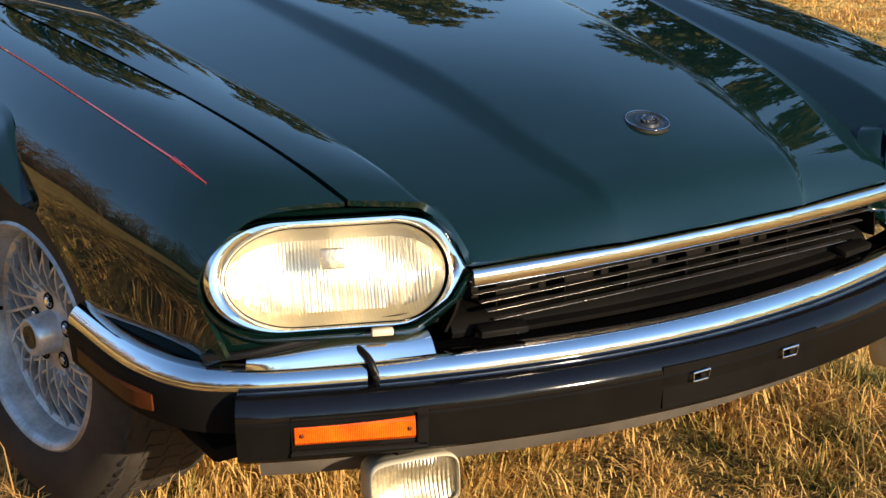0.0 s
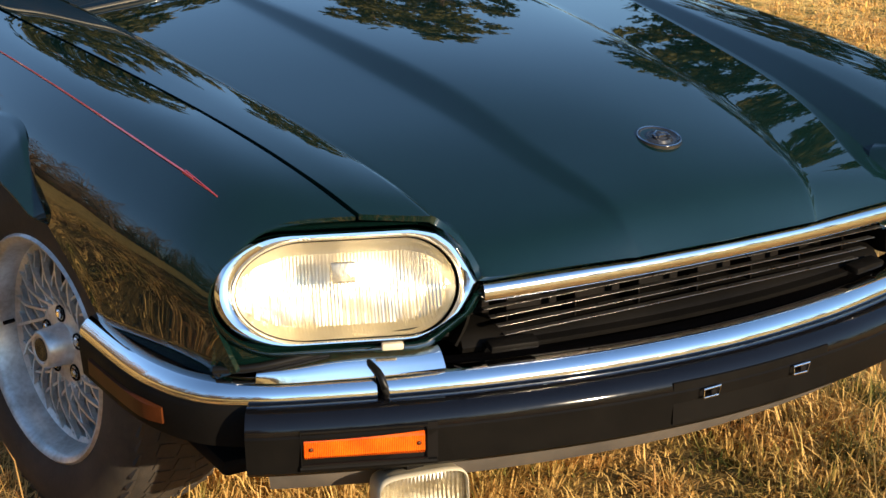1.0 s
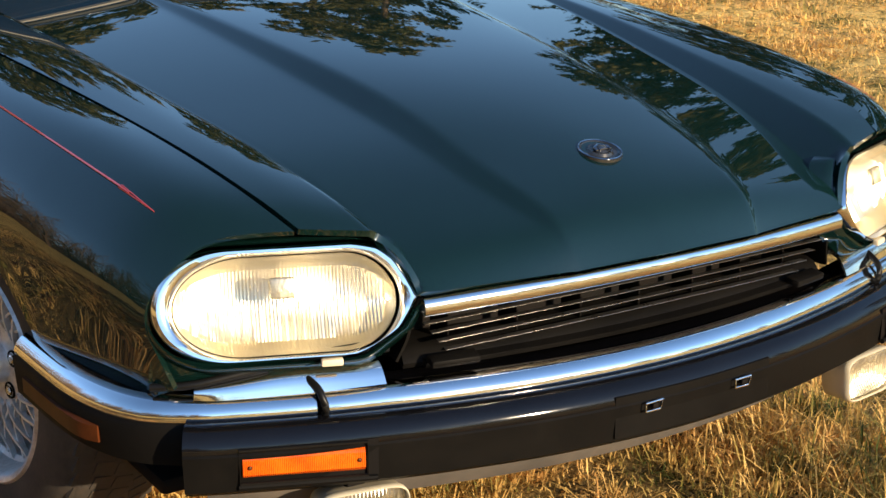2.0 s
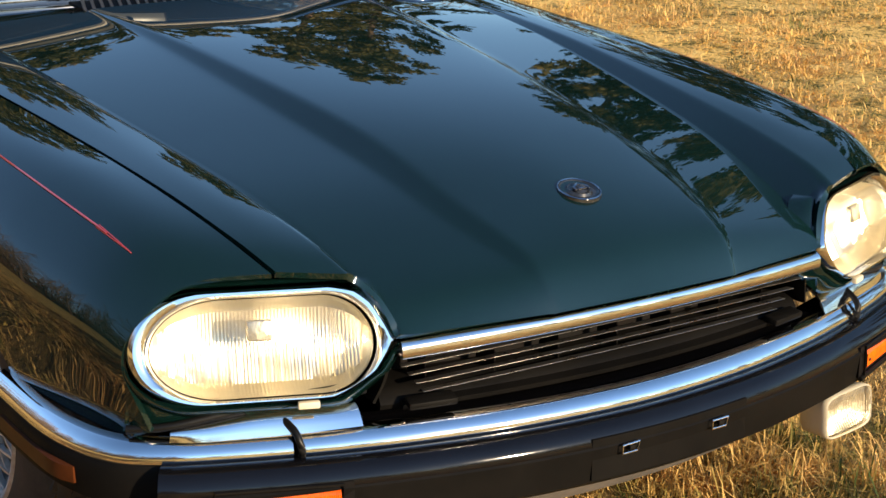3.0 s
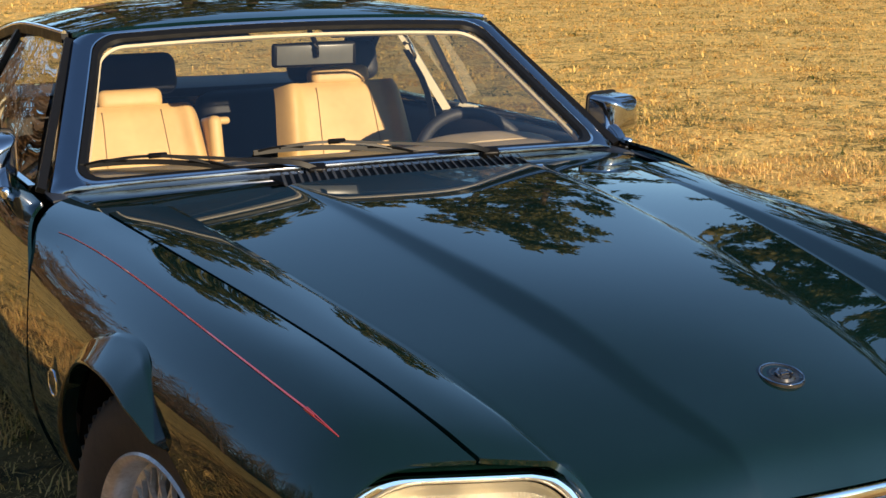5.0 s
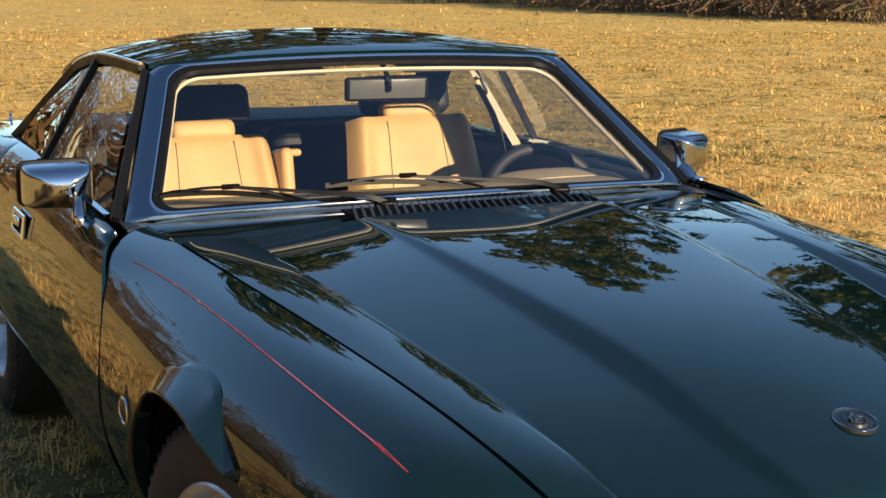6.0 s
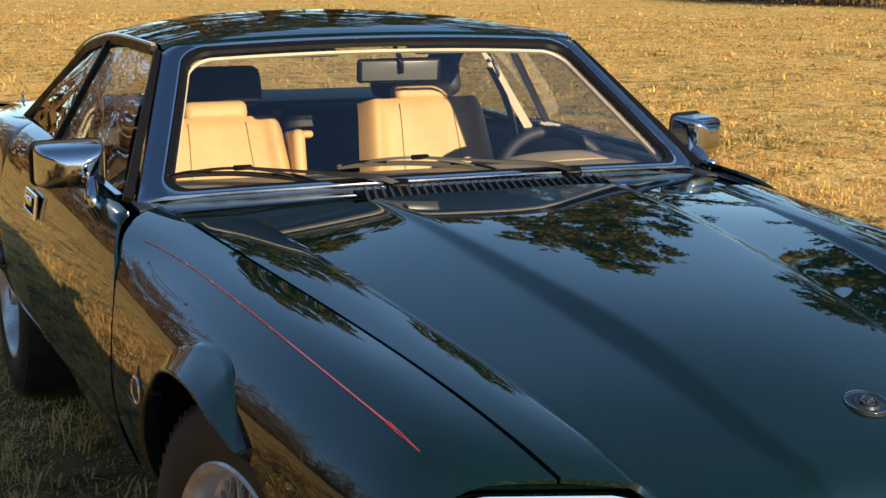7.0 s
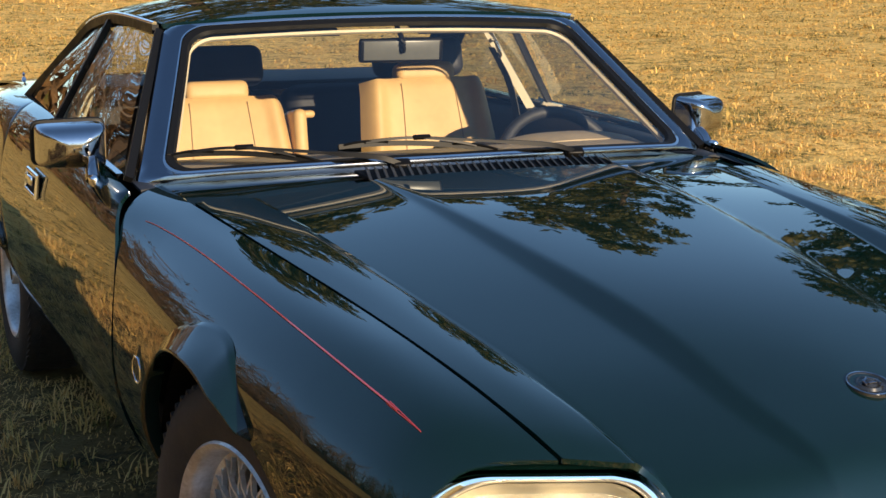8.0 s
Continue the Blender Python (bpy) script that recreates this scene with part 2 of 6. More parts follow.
# ---- ground ----
def ground_mat():
    m = bpy.data.materials.new("dry_meadow")
    m.use_nodes = True
    n, l = m.node_tree.nodes, m.node_tree.links
    p = n["Principled BSDF"]
    p.inputs["Roughness"].default_value = 0.95
    p.inputs["Specular IOR Level"].default_value = 0.1
    tc = n.new("ShaderNodeTexCoord")
    def noise_at(scale, detail=6):
        q = n.new("ShaderNodeTexNoise")
        q.inputs["Scale"].default_value, q.inputs["Detail"].default_value, q.inputs["Roughness"].default_value = scale, detail, 0.65
        l.new(tc.outputs["Object"], q.inputs["Vector"])
        return q
    big, mid, tuft, fine = noise_at(0.45), noise_at(3.2, 8), noise_at(9.5, 8), noise_at(27, 10)
    r1 = n.new("ShaderNodeValToRGB")
    e = r1.color_ramp.elements
    e[0].position, e[0].color = 0.43, (0.11, 0.105, 0.030, 1)
    e[1].position, e[1].color = 0.585, (0.90, 0.62, 0.21, 1)
    for at, col in ((0.462, (0.26, 0.20, 0.058)), (0.483, (0.60, 0.385, 0.115)), (0.520, (0.88, 0.56, 0.16))):
        e.new(at).color = (*col, 1)
    s = n.new("ShaderNodeMath")
    s.operation = "MULTIPLY_ADD"
    s.inputs[1].default_value = 0.34
    l.new(fine.outputs[0], s.inputs[0])
    t = n.new("ShaderNodeMath")
    t.operation = "MULTIPLY_ADD"
    t.inputs[1].default_value = 0.26
    l.new(mid.outputs[0], t.inputs[0])
    u = n.new("ShaderNodeMath")
    u.operation = "MULTIPLY"
    u.inputs[1].default_value = 0.10
    l.new(big.outputs[0], u.inputs[0])
    l.new(u.outputs[0], t.inputs[2])
    w = n.new("ShaderNodeMath")
    w.operation = "MULTIPLY_ADD"
    w.inputs[1].default_value = 0.32
    l.new(tuft.outputs[0], w.inputs[0])
    l.new(t.outputs[0], w.inputs[2])
    l.new(w.outputs[0], s.inputs[2])
    l.new(s.outputs[0], r1.inputs[0])
    # brown earth colour round the car paints in its shade, with a ragged edge
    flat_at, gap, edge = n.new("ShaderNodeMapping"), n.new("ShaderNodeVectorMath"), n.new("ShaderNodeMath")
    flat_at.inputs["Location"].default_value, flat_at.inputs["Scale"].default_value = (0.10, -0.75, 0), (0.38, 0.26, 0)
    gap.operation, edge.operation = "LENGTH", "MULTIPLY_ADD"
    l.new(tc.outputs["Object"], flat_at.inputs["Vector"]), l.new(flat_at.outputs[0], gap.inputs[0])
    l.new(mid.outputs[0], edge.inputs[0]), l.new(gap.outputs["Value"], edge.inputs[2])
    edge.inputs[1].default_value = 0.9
    car_shade = n.new("ShaderNodeMapRange")
    car_shade.inputs[1].default_value, car_shade.inputs[2].default_value, car_shade.inputs[3].default_value, car_shade.inputs[4].default_value = 1.15, 1.55, 0.82, 0.0
    l.new(edge.outputs[0], car_shade.inputs[0])
    shaded_earth = n.new("ShaderNodeMix")
    shaded_earth.data_type = "RGBA"
    shaded_earth.inputs["B"].default_value = (0.085, 0.062, 0.034, 1)
    l.new(car_shade.outputs[0], shaded_earth.inputs["Factor"]), l.new(r1.outputs[0], shaded_earth.inputs["A"])
    l.new(shaded_earth.outputs["Result"], p.inputs["Base Color"])
    b = n.new("ShaderNodeBump")
    b.inputs["Strength"].default_value, b.inputs["Distance"].default_value = 1.0, 0.10
    l.new(s.outputs[0], b.inputs["Height"])
    l.new(b.outputs[0], p.inputs["Normal"])
    return m


def lift(x, y):
    """Height of the meadow's small bumps; flat under the car."""
    d = max(0.0, math.hypot(max(abs(x) - 0.9, 0), max(abs(y - 2.3) - 2.2, 0)) - 0.1)
    k = min(d / 2.5, 1.0)
    return k * (0.05 * noise.noise((x * 0.6, y * 0.6, 1.0)) + 0.12 * noise.noise((x * 0.11, y * 0.11, 4.0))) - 0.012


def build_ground():
    bm = bmesh.new()
    def spaced():
        v, step, out = 0.0, 0.25, [0.0]
        while v < 2500:
            v += step
            step *= 1.05 if v > 5 else 1.0
            out.append(v)
        return [-w for w in out[:0:-1]] + out
    xs = spaced()
    grid = [[bm.verts.new((x, y + 2, lift(x, y + 2) if abs(x) < 120 and abs(y) < 120 else 0)) for x in xs] for y in xs]
    for i in range(len(xs) - 1):
        for j in range(len(xs) - 1):
            bm.faces.new((grid[i][j], grid[i][j + 1], grid[i + 1][j + 1], grid[i + 1][j]))
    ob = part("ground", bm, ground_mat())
    tagged(ob, "dry yellow-brown meadow with patches of green", "ground", kind="structure")


build_ground()

# ---- the car: y runs back from the front bumper, x to the car's left ----
car = thing("sports_coupe", "dark green two-door coupe with chrome trim parked on dry grass", "car")

AXLE_F, AXLE_R, R_TYRE = 0.975, 3.566, 0.326
SHUT_Y = [0.187, 0.25, 0.30, 0.40, 0.50, 0.60, 0.75, 0.90, 1.05, 1.20, 1.35, 1.55, 1.76]
SHUT_X = [0.556, 0.575, 0.585, 0.597, 0.608, 0.6176, 0.6313, 0.645, 0.660, 0.675, 0.689, 0.705, 0.718]
SHUT_Z = [0.713, 0.738, 0.750, 0.768, 0.781, 0.7917, 0.8047, 0.8167, 0.828, 0.839, 0.849, 0.861, 0.870]

SHOULDER_Y = [0.246, 0.30, 0.344, 0.50, 0.75, 1.0, 1.25, 1.50, 1.68]
SHOULDER_X = [0.682, 0.699, 0.707, 0.726, 0.748, 0.760, 0.770, 0.791, 0.830]
SHOULDER_Z = [0.700, 0.733, 0.744, 0.766, 0.7940, 0.8115, 0.823, 0.8318, 0.836]


def half_width(y):
    return pchip([0.2, 0.25, 0.35, 0.5, 0.7, 0.9, 1.2, 2.0, 3.0, 4.0, 4.5, 4.75], [0.73, 0.757, 0.790, 0.818, 0.842, 0.860, 0.876, 0.887, 0.882, 0.855, 0.80, 0.74], y)


def side_x(y, z):
    y, z = np.asarray(y, float), np.asarray(z, float)
    dz = z - 0.53
    tuck = np.clip((0.66 - z) / 0.14, 0, 1) * np.clip((0.86 - y) / 0.22, 0, 1)
    return half_width(y) - np.where(dz > 0, 0.40, 1.9) * dz**2 - 0.032 * tuck * tuck * (3 - 2 * tuck)


def build_bonnet():
    # lines of the panel from the centre out: stations y, then x and z there
    yy = [0.10, 0.15, 0.20, 0.25, 0.30, 0.40, 0.50, 0.60, 0.75, 0.90, 1.05, 1.20, 1.35, 1.535]
    rib_x = [0.172, 0.180, 0.188, 0.196, 0.2025, 0.2065, 0.211, 0.219, 0.2335, 0.2465, 0.2595, 0.272, 0.284, 0.298]
    rib_z = [0.6766, 0.7004, 0.7168, 0.7305, 0.7435, 0.7715, 0.794, 0.811, 0.8305, 0.8460, 0.8612, 0.8745, 0.8835, 0.890]
    low_z = [0.668, 0.687, 0.701, 0.7145, 0.728, 0.7515, 0.769, 0.785, 0.8085, 0.829, 0.847, 0.864, 0.8765, 0.886]
    ctr_z = [0.681, 0.708, 0.727, 0.7445, 0.759, 0.783, 0.803, 0.8195, 0.8385, 0.8535, 0.8675, 0.8795, 0.888, 0.894]
    val_x = [0.407, 0.4135, 0.4175, 0.422, 0.4290, 0.444, 0.460, 0.474, 0.4955, 0.516, 0.534, 0.5475, 0.5575, 0.568]
    val_z = [0.619, 0.649, 0.670, 0.6875, 0.7030, 0.731, 0.751, 0.7665, 0.788, 0.8080, 0.8265, 0.8420, 0.8535, 0.8625]
    rdg_x = [0.455, 0.4636, 0.4725, 0.4780, 0.4840, 0.496, 0.5056, 0.5145, 0.5310, 0.5465, 0.5585, 0.5665, 0.5720, 0.577]
    rdg_z = [0.690, 0.7050, 0.7235, 0.7360, 0.7460, 0.7624, 0.777, 0.789, 0.8066, 0.8226, 0.8365, 0.8475, 0.8555, 0.864]
    g = np.array([0, 0.010, 0.024, 0.045, 0.075, 0.11, 0.16, 0.23, 0.31, 0.40, 0.50, 0.61, 0.72, 0.82, 0.92, 1.0])
    def line(y0, y1, x, z, first):
        y = y0 + (y1 - y0) * g
        l = np.stack([pchip(yy, x, y) if len(x) == len(yy) else 0 * y, y, pchip([y0] + [q for q in yy if q > y0 + 0.012], [first[2]] + [q for p, q in zip(yy, z) if p > y0 + 0.012], y)], 1)
        l[0] = first
        return l
    def lip(x):
        return 0.626 - 0.05 * x * x
    centre = line(0.060, 1.532, [0], ctr_z, (0, 0.060, lip(0)))
    rib = line(0.069, 1.534, rib_x, rib_z, (0.167, 0.069, lip(0.167)))
    low_x = [a + b for a, b in zip(rib_x, [0.012, 0.018, 0.024, 0.029, 0.032, 0.034, 0.035, 0.035, 0.034, 0.031, 0.027, 0.022, 0.017, 0.014])]
    low = line(0.072, 1.535, low_x, low_z, (0.177, 0.072, lip(0.177)))
    valley = line(0.112, 1.540, val_x, val_z, (0.409, 0.112, 0.620))
    ridge = line(0.1506, 1.542, rdg_x, rdg_z, (0.4636, 0.1506, 0.7050))
    ys = 0.187 + (1.545 - 0.187) * g
    shut = np.stack([pchip(SHUT_Y, SHUT_X, ys) - 0.003, ys, pchip(SHUT_Y, SHUT_Z, ys)], 1)
    mid = (rib * 0.62 + low * 0.38) * [1, 1, 1]
    mid[:, 2] -= 0.0005
    lines = [centre, centre * 0.55 + rib * 0.45, centre * 0.18 + rib * 0.82, rib, mid, low]
    fade = np.clip((ys - 0.187) / 0.2, 0, 1)[:, None]
    dome = np.array([0, 0, 1.0]) * np.clip((centre[:, 1:2] - 0.06) / 0.25, 0, 1)
    lines[1] = lines[1] + dome * 0.0025
    lines[2] = lines[2] + dome * 0.0018
    for f in (0.12, 0.5, 0.88):
        m = low * (1 - f) + valley * f
        m[0, 2] = lip(m[0, 0])
        lines.append(m)
    lines.append(valley)
    slope = valley * 0.5 + ridge * 0.5
    slope[0] = (0.431, 0.1315, 0.683)
    lines += [valley * 0.9 + ridge * 0.1, slope, ridge]
    lines[-3][0] = (0.4165, 0.1195, 0.648)
    for f, h in ((0.12, 0.0014), (0.5, 0.0042), (0.88, 0.0014)):
        lines.append(ridge * (1 - f) + shut * f + fade * [0, 0, h])
    lines.append(shut)
    half = np.array(lines)
    full = np.concatenate([half[:0:-1] * [-1, 1, 1], half])
    n = len(half)
    mark = {3: 0.45, 5: 0.2, 9: 0.75, 12: 0.55}
    creases = [(n - 1 + k, w) for k, w in mark.items()] + [(n - 1 - k, w) for k, w in mark.items()]
    return sheet("bonnet", full, PAINT, car, creases=creases, solid=0.010, label="dark green bonnet with raised centre section")


bonnet = build_bonnet()


def arch_cols(axle, r, zc, z0, z1, n=11):
    """Stations across a wheel arch: y and the height of its edge, from the front foot at z0 to the rear one at z1."""
    a0, a1 = math.asin((z0 - zc) / r), math.pi - math.asin((z1 - zc) / r)
    return [(axle - r * math.cos(a), zc + r * math.sin(a)) for a in np.linspace(a0, a1, n)]


def build_wing(s):
    cols = [(0.25, 0.505), (0.31, 0.475), (0.40, 0.455), (0.50, 0.445), (0.56, 0.44)] + arch_cols(AXLE_F - 0.03, 0.380, 0.335, 0.44, 0.36) + [(1.345, 0.345), (1.44, 0.345), (1.545, 0.345)]
    y = np.array([c[0] for c in cols])
    zb = np.array([c[1] for c in cols])
    u = (y - 0.25) / (1.545 - 0.25)
    y0 = 0.187 + u * (1.76 - 0.187)
    rows = [np.stack([pchip(SHUT_Y, SHUT_X, y0) + 0.003, y0, pchip(SHUT_Y, SHUT_Z, y0)], 1)]
    y1 = 0.222 + u * (1.750 - 0.222)
    rows.append(np.stack([pchip([0.222, 0.30, 0.5, 0.75, 1.0, 1.25, 1.5, 1.74], [0.630, 0.648, 0.668, 0.690, 0.7075, 0.7255, 0.7455, 0.770], y1), y1, pchip([0.222, 0.30, 0.5, 0.75, 1.0, 1.25, 1.5, 1.74], [0.712, 0.748, 0.7835, 0.8075, 0.8240, 0.8370, 0.8480, 0.860], y1)], 1))
    y2 = 0.246 + u * (1.663 - 0.246)
    rows.append(np.stack([pchip(SHOULDER_Y, SHOULDER_X, y2), y2, pchip(SHOULDER_Y, SHOULDER_Z, y2)], 1))
    y3 = 0.256 + u * (1.582 - 0.256)
    z3 = pchip([0.256, 0.4, 0.6, 0.9, 1.62], [0.655, 0.680, 0.712, 0.748, 0.785], y3)
    x3 = np.where(y3 < 0.27, 0.725, side_x(y3, z3) - 0.006)
    rows.append(np.stack([x3, y3, z3], 1))
    rim = [(0.748, 0.258, 0.622), (0.745, 0.256, 0.590), (0.733, 0.248, 0.556), (0.716, 0.243, 0.508)]
    z4 = z3 - 0.045
    for k, f in enumerate((0.0, 0.34, 0.68, 1.0)):
        z = z4 + (zb - z4) * f
        q = np.stack([side_x(y, z), y, z], 1)
        q[0] = rim[k]
        rows.append(q)
    return sheet("front_wing", rows, PAINT, car, solid=0.008, side=s, label="dark green front wing with a thin red stripe")


wings = {s: build_wing(s) for s in (1, -1)}
for s in (1, -1):
    foot = curve([(float(side_x(y, z)) - 0.002, y, z - 0.002) for y, z in ((0.275, 0.497), (0.31, 0.475), (0.40, 0.455), (0.50, 0.445), (0.57, 0.440))], 20) * [s, 1, 1]
    part("wing_gasket", sweep_bm(foot, ring(0.009, 0.008)), SEAL, car, "black rubber gasket under the wing")


def door_front(z):
    return pchip([0.3, 0.72, 0.785, 0.835, 0.87], [1.549, 1.551, 1.580, 1.662, 1.752], z)


def door_rear(z):
    return pchip([0.3, 0.44, 0.64, 0.80, 0.92], [2.50, 2.58, 2.78, 2.88, 2.90], z)


def build_door(s):
    f = np.linspace(0, 1, 10)
    ya = 1.75 + (2.90 - 1.75) * f
    zt = pchip([1.7, 1.9, 2.3, 2.95], [0.862, 0.874, 0.893, 0.906], ya)
    rows = []
    for k in (0, 0.03, 0.09, 0.16, 0.28, 0.45, 0.65, 0.85, 1):
        z = zt + (0.345 - zt) * k
        y = door_front(z[0]) + (door_rear(z[-1]) - 0.005 - door_front(z[0])) * f
        rows.append(np.stack([side_x(y, z) - (0.045 if k == 0 else 0.016 if k < 0.05 else 0.003 if k < 0.1 else 0), y, z], 1))
    door = sheet("door", rows, PAINT, car, solid=0.008, side=s, label="long dark green door with a chrome handle")
    ys = np.linspace(1.34, 3.19, 12)
    under = [np.stack([side_x(ys, 0.34) - 0.004 - d, ys, 0 * ys + z], 1) for d, z in ((0, 0.338), (0.012, 0.325), (0.05, 0.27), (0.09, 0.235))]
    sheet("sill", under, PAINT, car, sub=1, solid=0.006, side=s)
    line = np.stack([side_x(ys, 0.34) + 0.003, ys, 0 * ys + 0.342], 1) * [s, 1, 1]
    part("sill_strip", sweep_bm(line, ring(0.0035, n=6)), CHROME, car)
    return door


doors = {s: build_door(s) for s in (1, -1)}


def build_rear(s):
    cols = [(2.50, 0.345), (2.75, 0.345), (3.0, 0.345), (3.17, 0.34)] + arch_cols(AXLE_R, 0.362, 0.335, 0.30, 0.34) + [(3.98, 0.30), (4.2, 0.36), (4.5, 0.42), (4.72, 0.45)]
    y = np.array([c[0] for c in cols])
    zb = np.array([c[1] for c in cols])
    zt = pchip([2.5, 3.1, 3.6, 4.2, 4.72], [0.906, 0.912, 0.910, 0.885, 0.83], y)
    rows = [np.stack([np.maximum(side_x(y, zt) - 0.14, 0.5), 2.90 + (y - 2.5) * (4.72 - 2.90) / 2.22, zt + 0.002], 1)]
    for f in (0, 0.06, 0.2, 0.45, 0.75, 1):
        z = zt + (zb - zt) * f
        shift = np.clip((3.3 - y) / 0.8, 0, 1) * (door_rear(z) - 2.5)
        q = y + shift
        rows.append(np.stack([side_x(q, z) - (0.05 if f == 0 else 0.015 if f < 0.1 else 0), q, z], 1))
    return sheet("rear_wing", rows, PAINT, car, solid=0.008, side=s)


for s in (1, -1):
    build_rear(s)


def build_tail():
    rows = []
    for x in np.linspace(-0.70, 0.70, 9):
        rows.append([(x * k, y, z - 0.02 * (x / 0.7) ** 2) for y, z, k in [(3.75, 0.93, 0.95), (4.1, 0.925, 1), (4.5, 0.90, 1), (4.68, 0.85, 1), (4.74, 0.70, 0.98), (4.74, 0.45, 0.97)]])
    sheet("boot_lid", rows, PAINT, car, solid=0.008)
    bump = curve([(-0.83, 4.35, 0), (-0.80, 4.70, 0), (-0.6, 4.78, 0), (0, 4.80, 0), (0.6, 4.78, 0), (0.80, 4.70, 0), (0.83, 4.35, 0)], 30) + [0, 0, 0.47]
    part("rear_bumper", sweep_bm(bump, [(-0.05, -0.07), (0.02, -0.07), (0.02, 0.07), (-0.05, 0.07)]), RUBBER, car)


build_tail()

# -- roof, pillars and glazing --
# corners of the screen frame (right half): bottom, top
WB, WT = np.array((0.748, 1.875, 0.868)), np.array((0.578, 2.285, 1.192))


def build_roof():
    ys = np.array([2.30, 2.36, 2.5, 2.75, 3.0, 3.2, 3.35])
    zc = np.array([1.215, 1.232, 1.249, 1.260, 1.254, 1.228, 1.19])
    ze = np.array([1.190, 1.196, 1.203, 1.204, 1.192, 1.160, 1.115])
    xe = np.array([0.580, 0.585, 0.592, 0.598, 0.600, 0.602, 0.605])
    rows = []
    for f in np.linspace(-1, 1, 13):
        k = 1 - abs(f) ** 2.4
        rows.append(np.stack([xe * f, ys - 0.055 * (1 - f * f) * np.clip((2.6 - ys) / 0.3, 0, 1), ze + (zc - ze) * k], 1))
    sheet("roof", rows, PAINT, car, solid=0.012, label="low curved dark green roof")


build_roof()


# screen surface: u across (-1 to 1), v up (0 to 1), raised by h along its normal
def screen_at(u, v, h=0.0):
    u, v = np.asarray(u, float), np.asarray(v, float)
    bow, rise = 0.11 * (1 - v) + 0.06 * v, 0.022 * (1 - v) + 0.022 * v
    x = (WB[0] * (1 - v) + WT[0] * v) * u
    y = WB[1] * (1 - v) + WT[1] * v - bow * (1 - u * u)
    z = WB[2] * (1 - v) + WT[2] * v + rise * (1 - u * u)
    return np.stack([x + 0.15 * h * u, y - 0.60 * h, z + 0.78 * h], -1)


def band(name, loops, material, parent, label="", close=False):
    """A ring-shaped strip through loops of as many points each."""
    bm = bmesh.new()
    n = min(len(l) for l in loops)
    rs = []
    for l in loops:
        idx = np.linspace(0, len(l), n, endpoint=False).astype(int)
        rs.append([bm.verts.new(l[i]) for i in idx])
    pairs = list(zip(rs, rs[1:])) + ([(rs[-1], rs[0])] if close else [])
    for a, b in pairs:
        for k in range(n):
            bm.faces.new((a[k], a[(k + 1) % n], b[(k + 1) % n], b[k]))
    return part(name, bm, material, parent, label)


def rounded(du_b, du_t, db, dt, r, h):
    """Loop in screen units with side insets that differ at bottom and top (metres)."""
    pts = []
    H = 0.53
    for sx, sy, a0 in ((1, 0, -90), (1, 1, 0), (-1, 1, 90), (-1, 0, 180)):
        for a in np.linspace(a0, a0 + 90, 9):
            y = (db + r + r * math.sin(radians(a))) if sy == 0 else (H - dt - r + r * math.sin(radians(a)))
            v = y / H
            half = WB[0] * (1 - v) + WT[0] * v
            inset = du_b * (1 - v) + du_t * v
            x = sx * (half - inset - r) + r * math.cos(radians(a))
            pts.append((x / half, v))
    dense = []
    for k, p in enumerate(pts):
        q = pts[(k + 1) % len(pts)]
        m = 10 if k % 9 == 8 else 1
        dense += [(p[0] + (q[0] - p[0]) * i / m, p[1] + (q[1] - p[1]) * i / m) for i in range(m)]
    d = np.array(dense)
    return screen_at(d[:, 0], d[:, 1], h)


def build_screen():
    frame_ob = band("screen_frame", [rounded(-0.012, -0.012, -0.012, -0.012, 0.02, -0.02), rounded(0.0, 0.0, 0.0, -0.004, 0.03, 0.004), rounded(0.02, 0.02, 0.006, 0.004, 0.045, 0.010), rounded(0.048, 0.046, 0.014, 0.012, 0.055, 0.004), rounded(0.052, 0.050, 0.016, 0.014, 0.055, -0.02)], STEEL, car, "bright metal screen surround")
    band("chrome_strip", [rounded(0.045, 0.043, 0.010, 0.009, 0.055, 0.000), rounded(0.046, 0.044, 0.011, 0.010, 0.055, 0.010), rounded(0.050, 0.047, 0.016, 0.014, 0.055, 0.011), rounded(0.052, 0.049, 0.019, 0.016, 0.055, 0.004)], CHROME, frame_ob, "thin chrome strip")
    band("seal", [rounded(0.050, 0.047, 0.017, 0.014, 0.055, 0.002), rounded(0.053, 0.050, 0.020, 0.017, 0.055, 0.010), rounded(0.067, 0.063, 0.027, 0.030, 0.055, 0.008), rounded(0.073, 0.068, 0.031, 0.035, 0.055, -0.002)], SEAL, frame_ob, "black rubber seal")
    band("inner_trim", [rounded(0.073, 0.067, 0.026, 0.034, 0.055, -0.012), rounded(0.076, 0.070, 0.024, 0.0375, 0.055, -0.018), rounded(0.073, 0.067, 0.018, 0.033, 0.055, -0.028)], TRIM, frame_ob, "cream inner pillar trim")
    us, vs = np.linspace(-0.93, 0.93, 17), np.linspace(0.055, 0.945, 7)
    g = sheet("windscreen", [screen_at(us, np.full(17, v)) for v in vs], GLASS, car, solid=0, sub=1, label="clear curved windscreen")
    facing(g, (-3, -4, 2)).visible_shadow = False


build_screen()

# waist and roof lines of the side glazing (car's left; mirrored for the right)
WAIST = [(0.770, 1.93, 0.884), (0.772, 2.3, 0.900), (0.765, 2.75, 0.908), (0.750, 3.2, 0.902), (0.735, 3.56, 0.894)]
RAIL = [(0.590, 2.32, 1.184), (0.600, 2.6, 1.192), (0.604, 2.8, 1.188), (0.608, 3.0, 1.165), (0.612, 3.09, 1.145)]


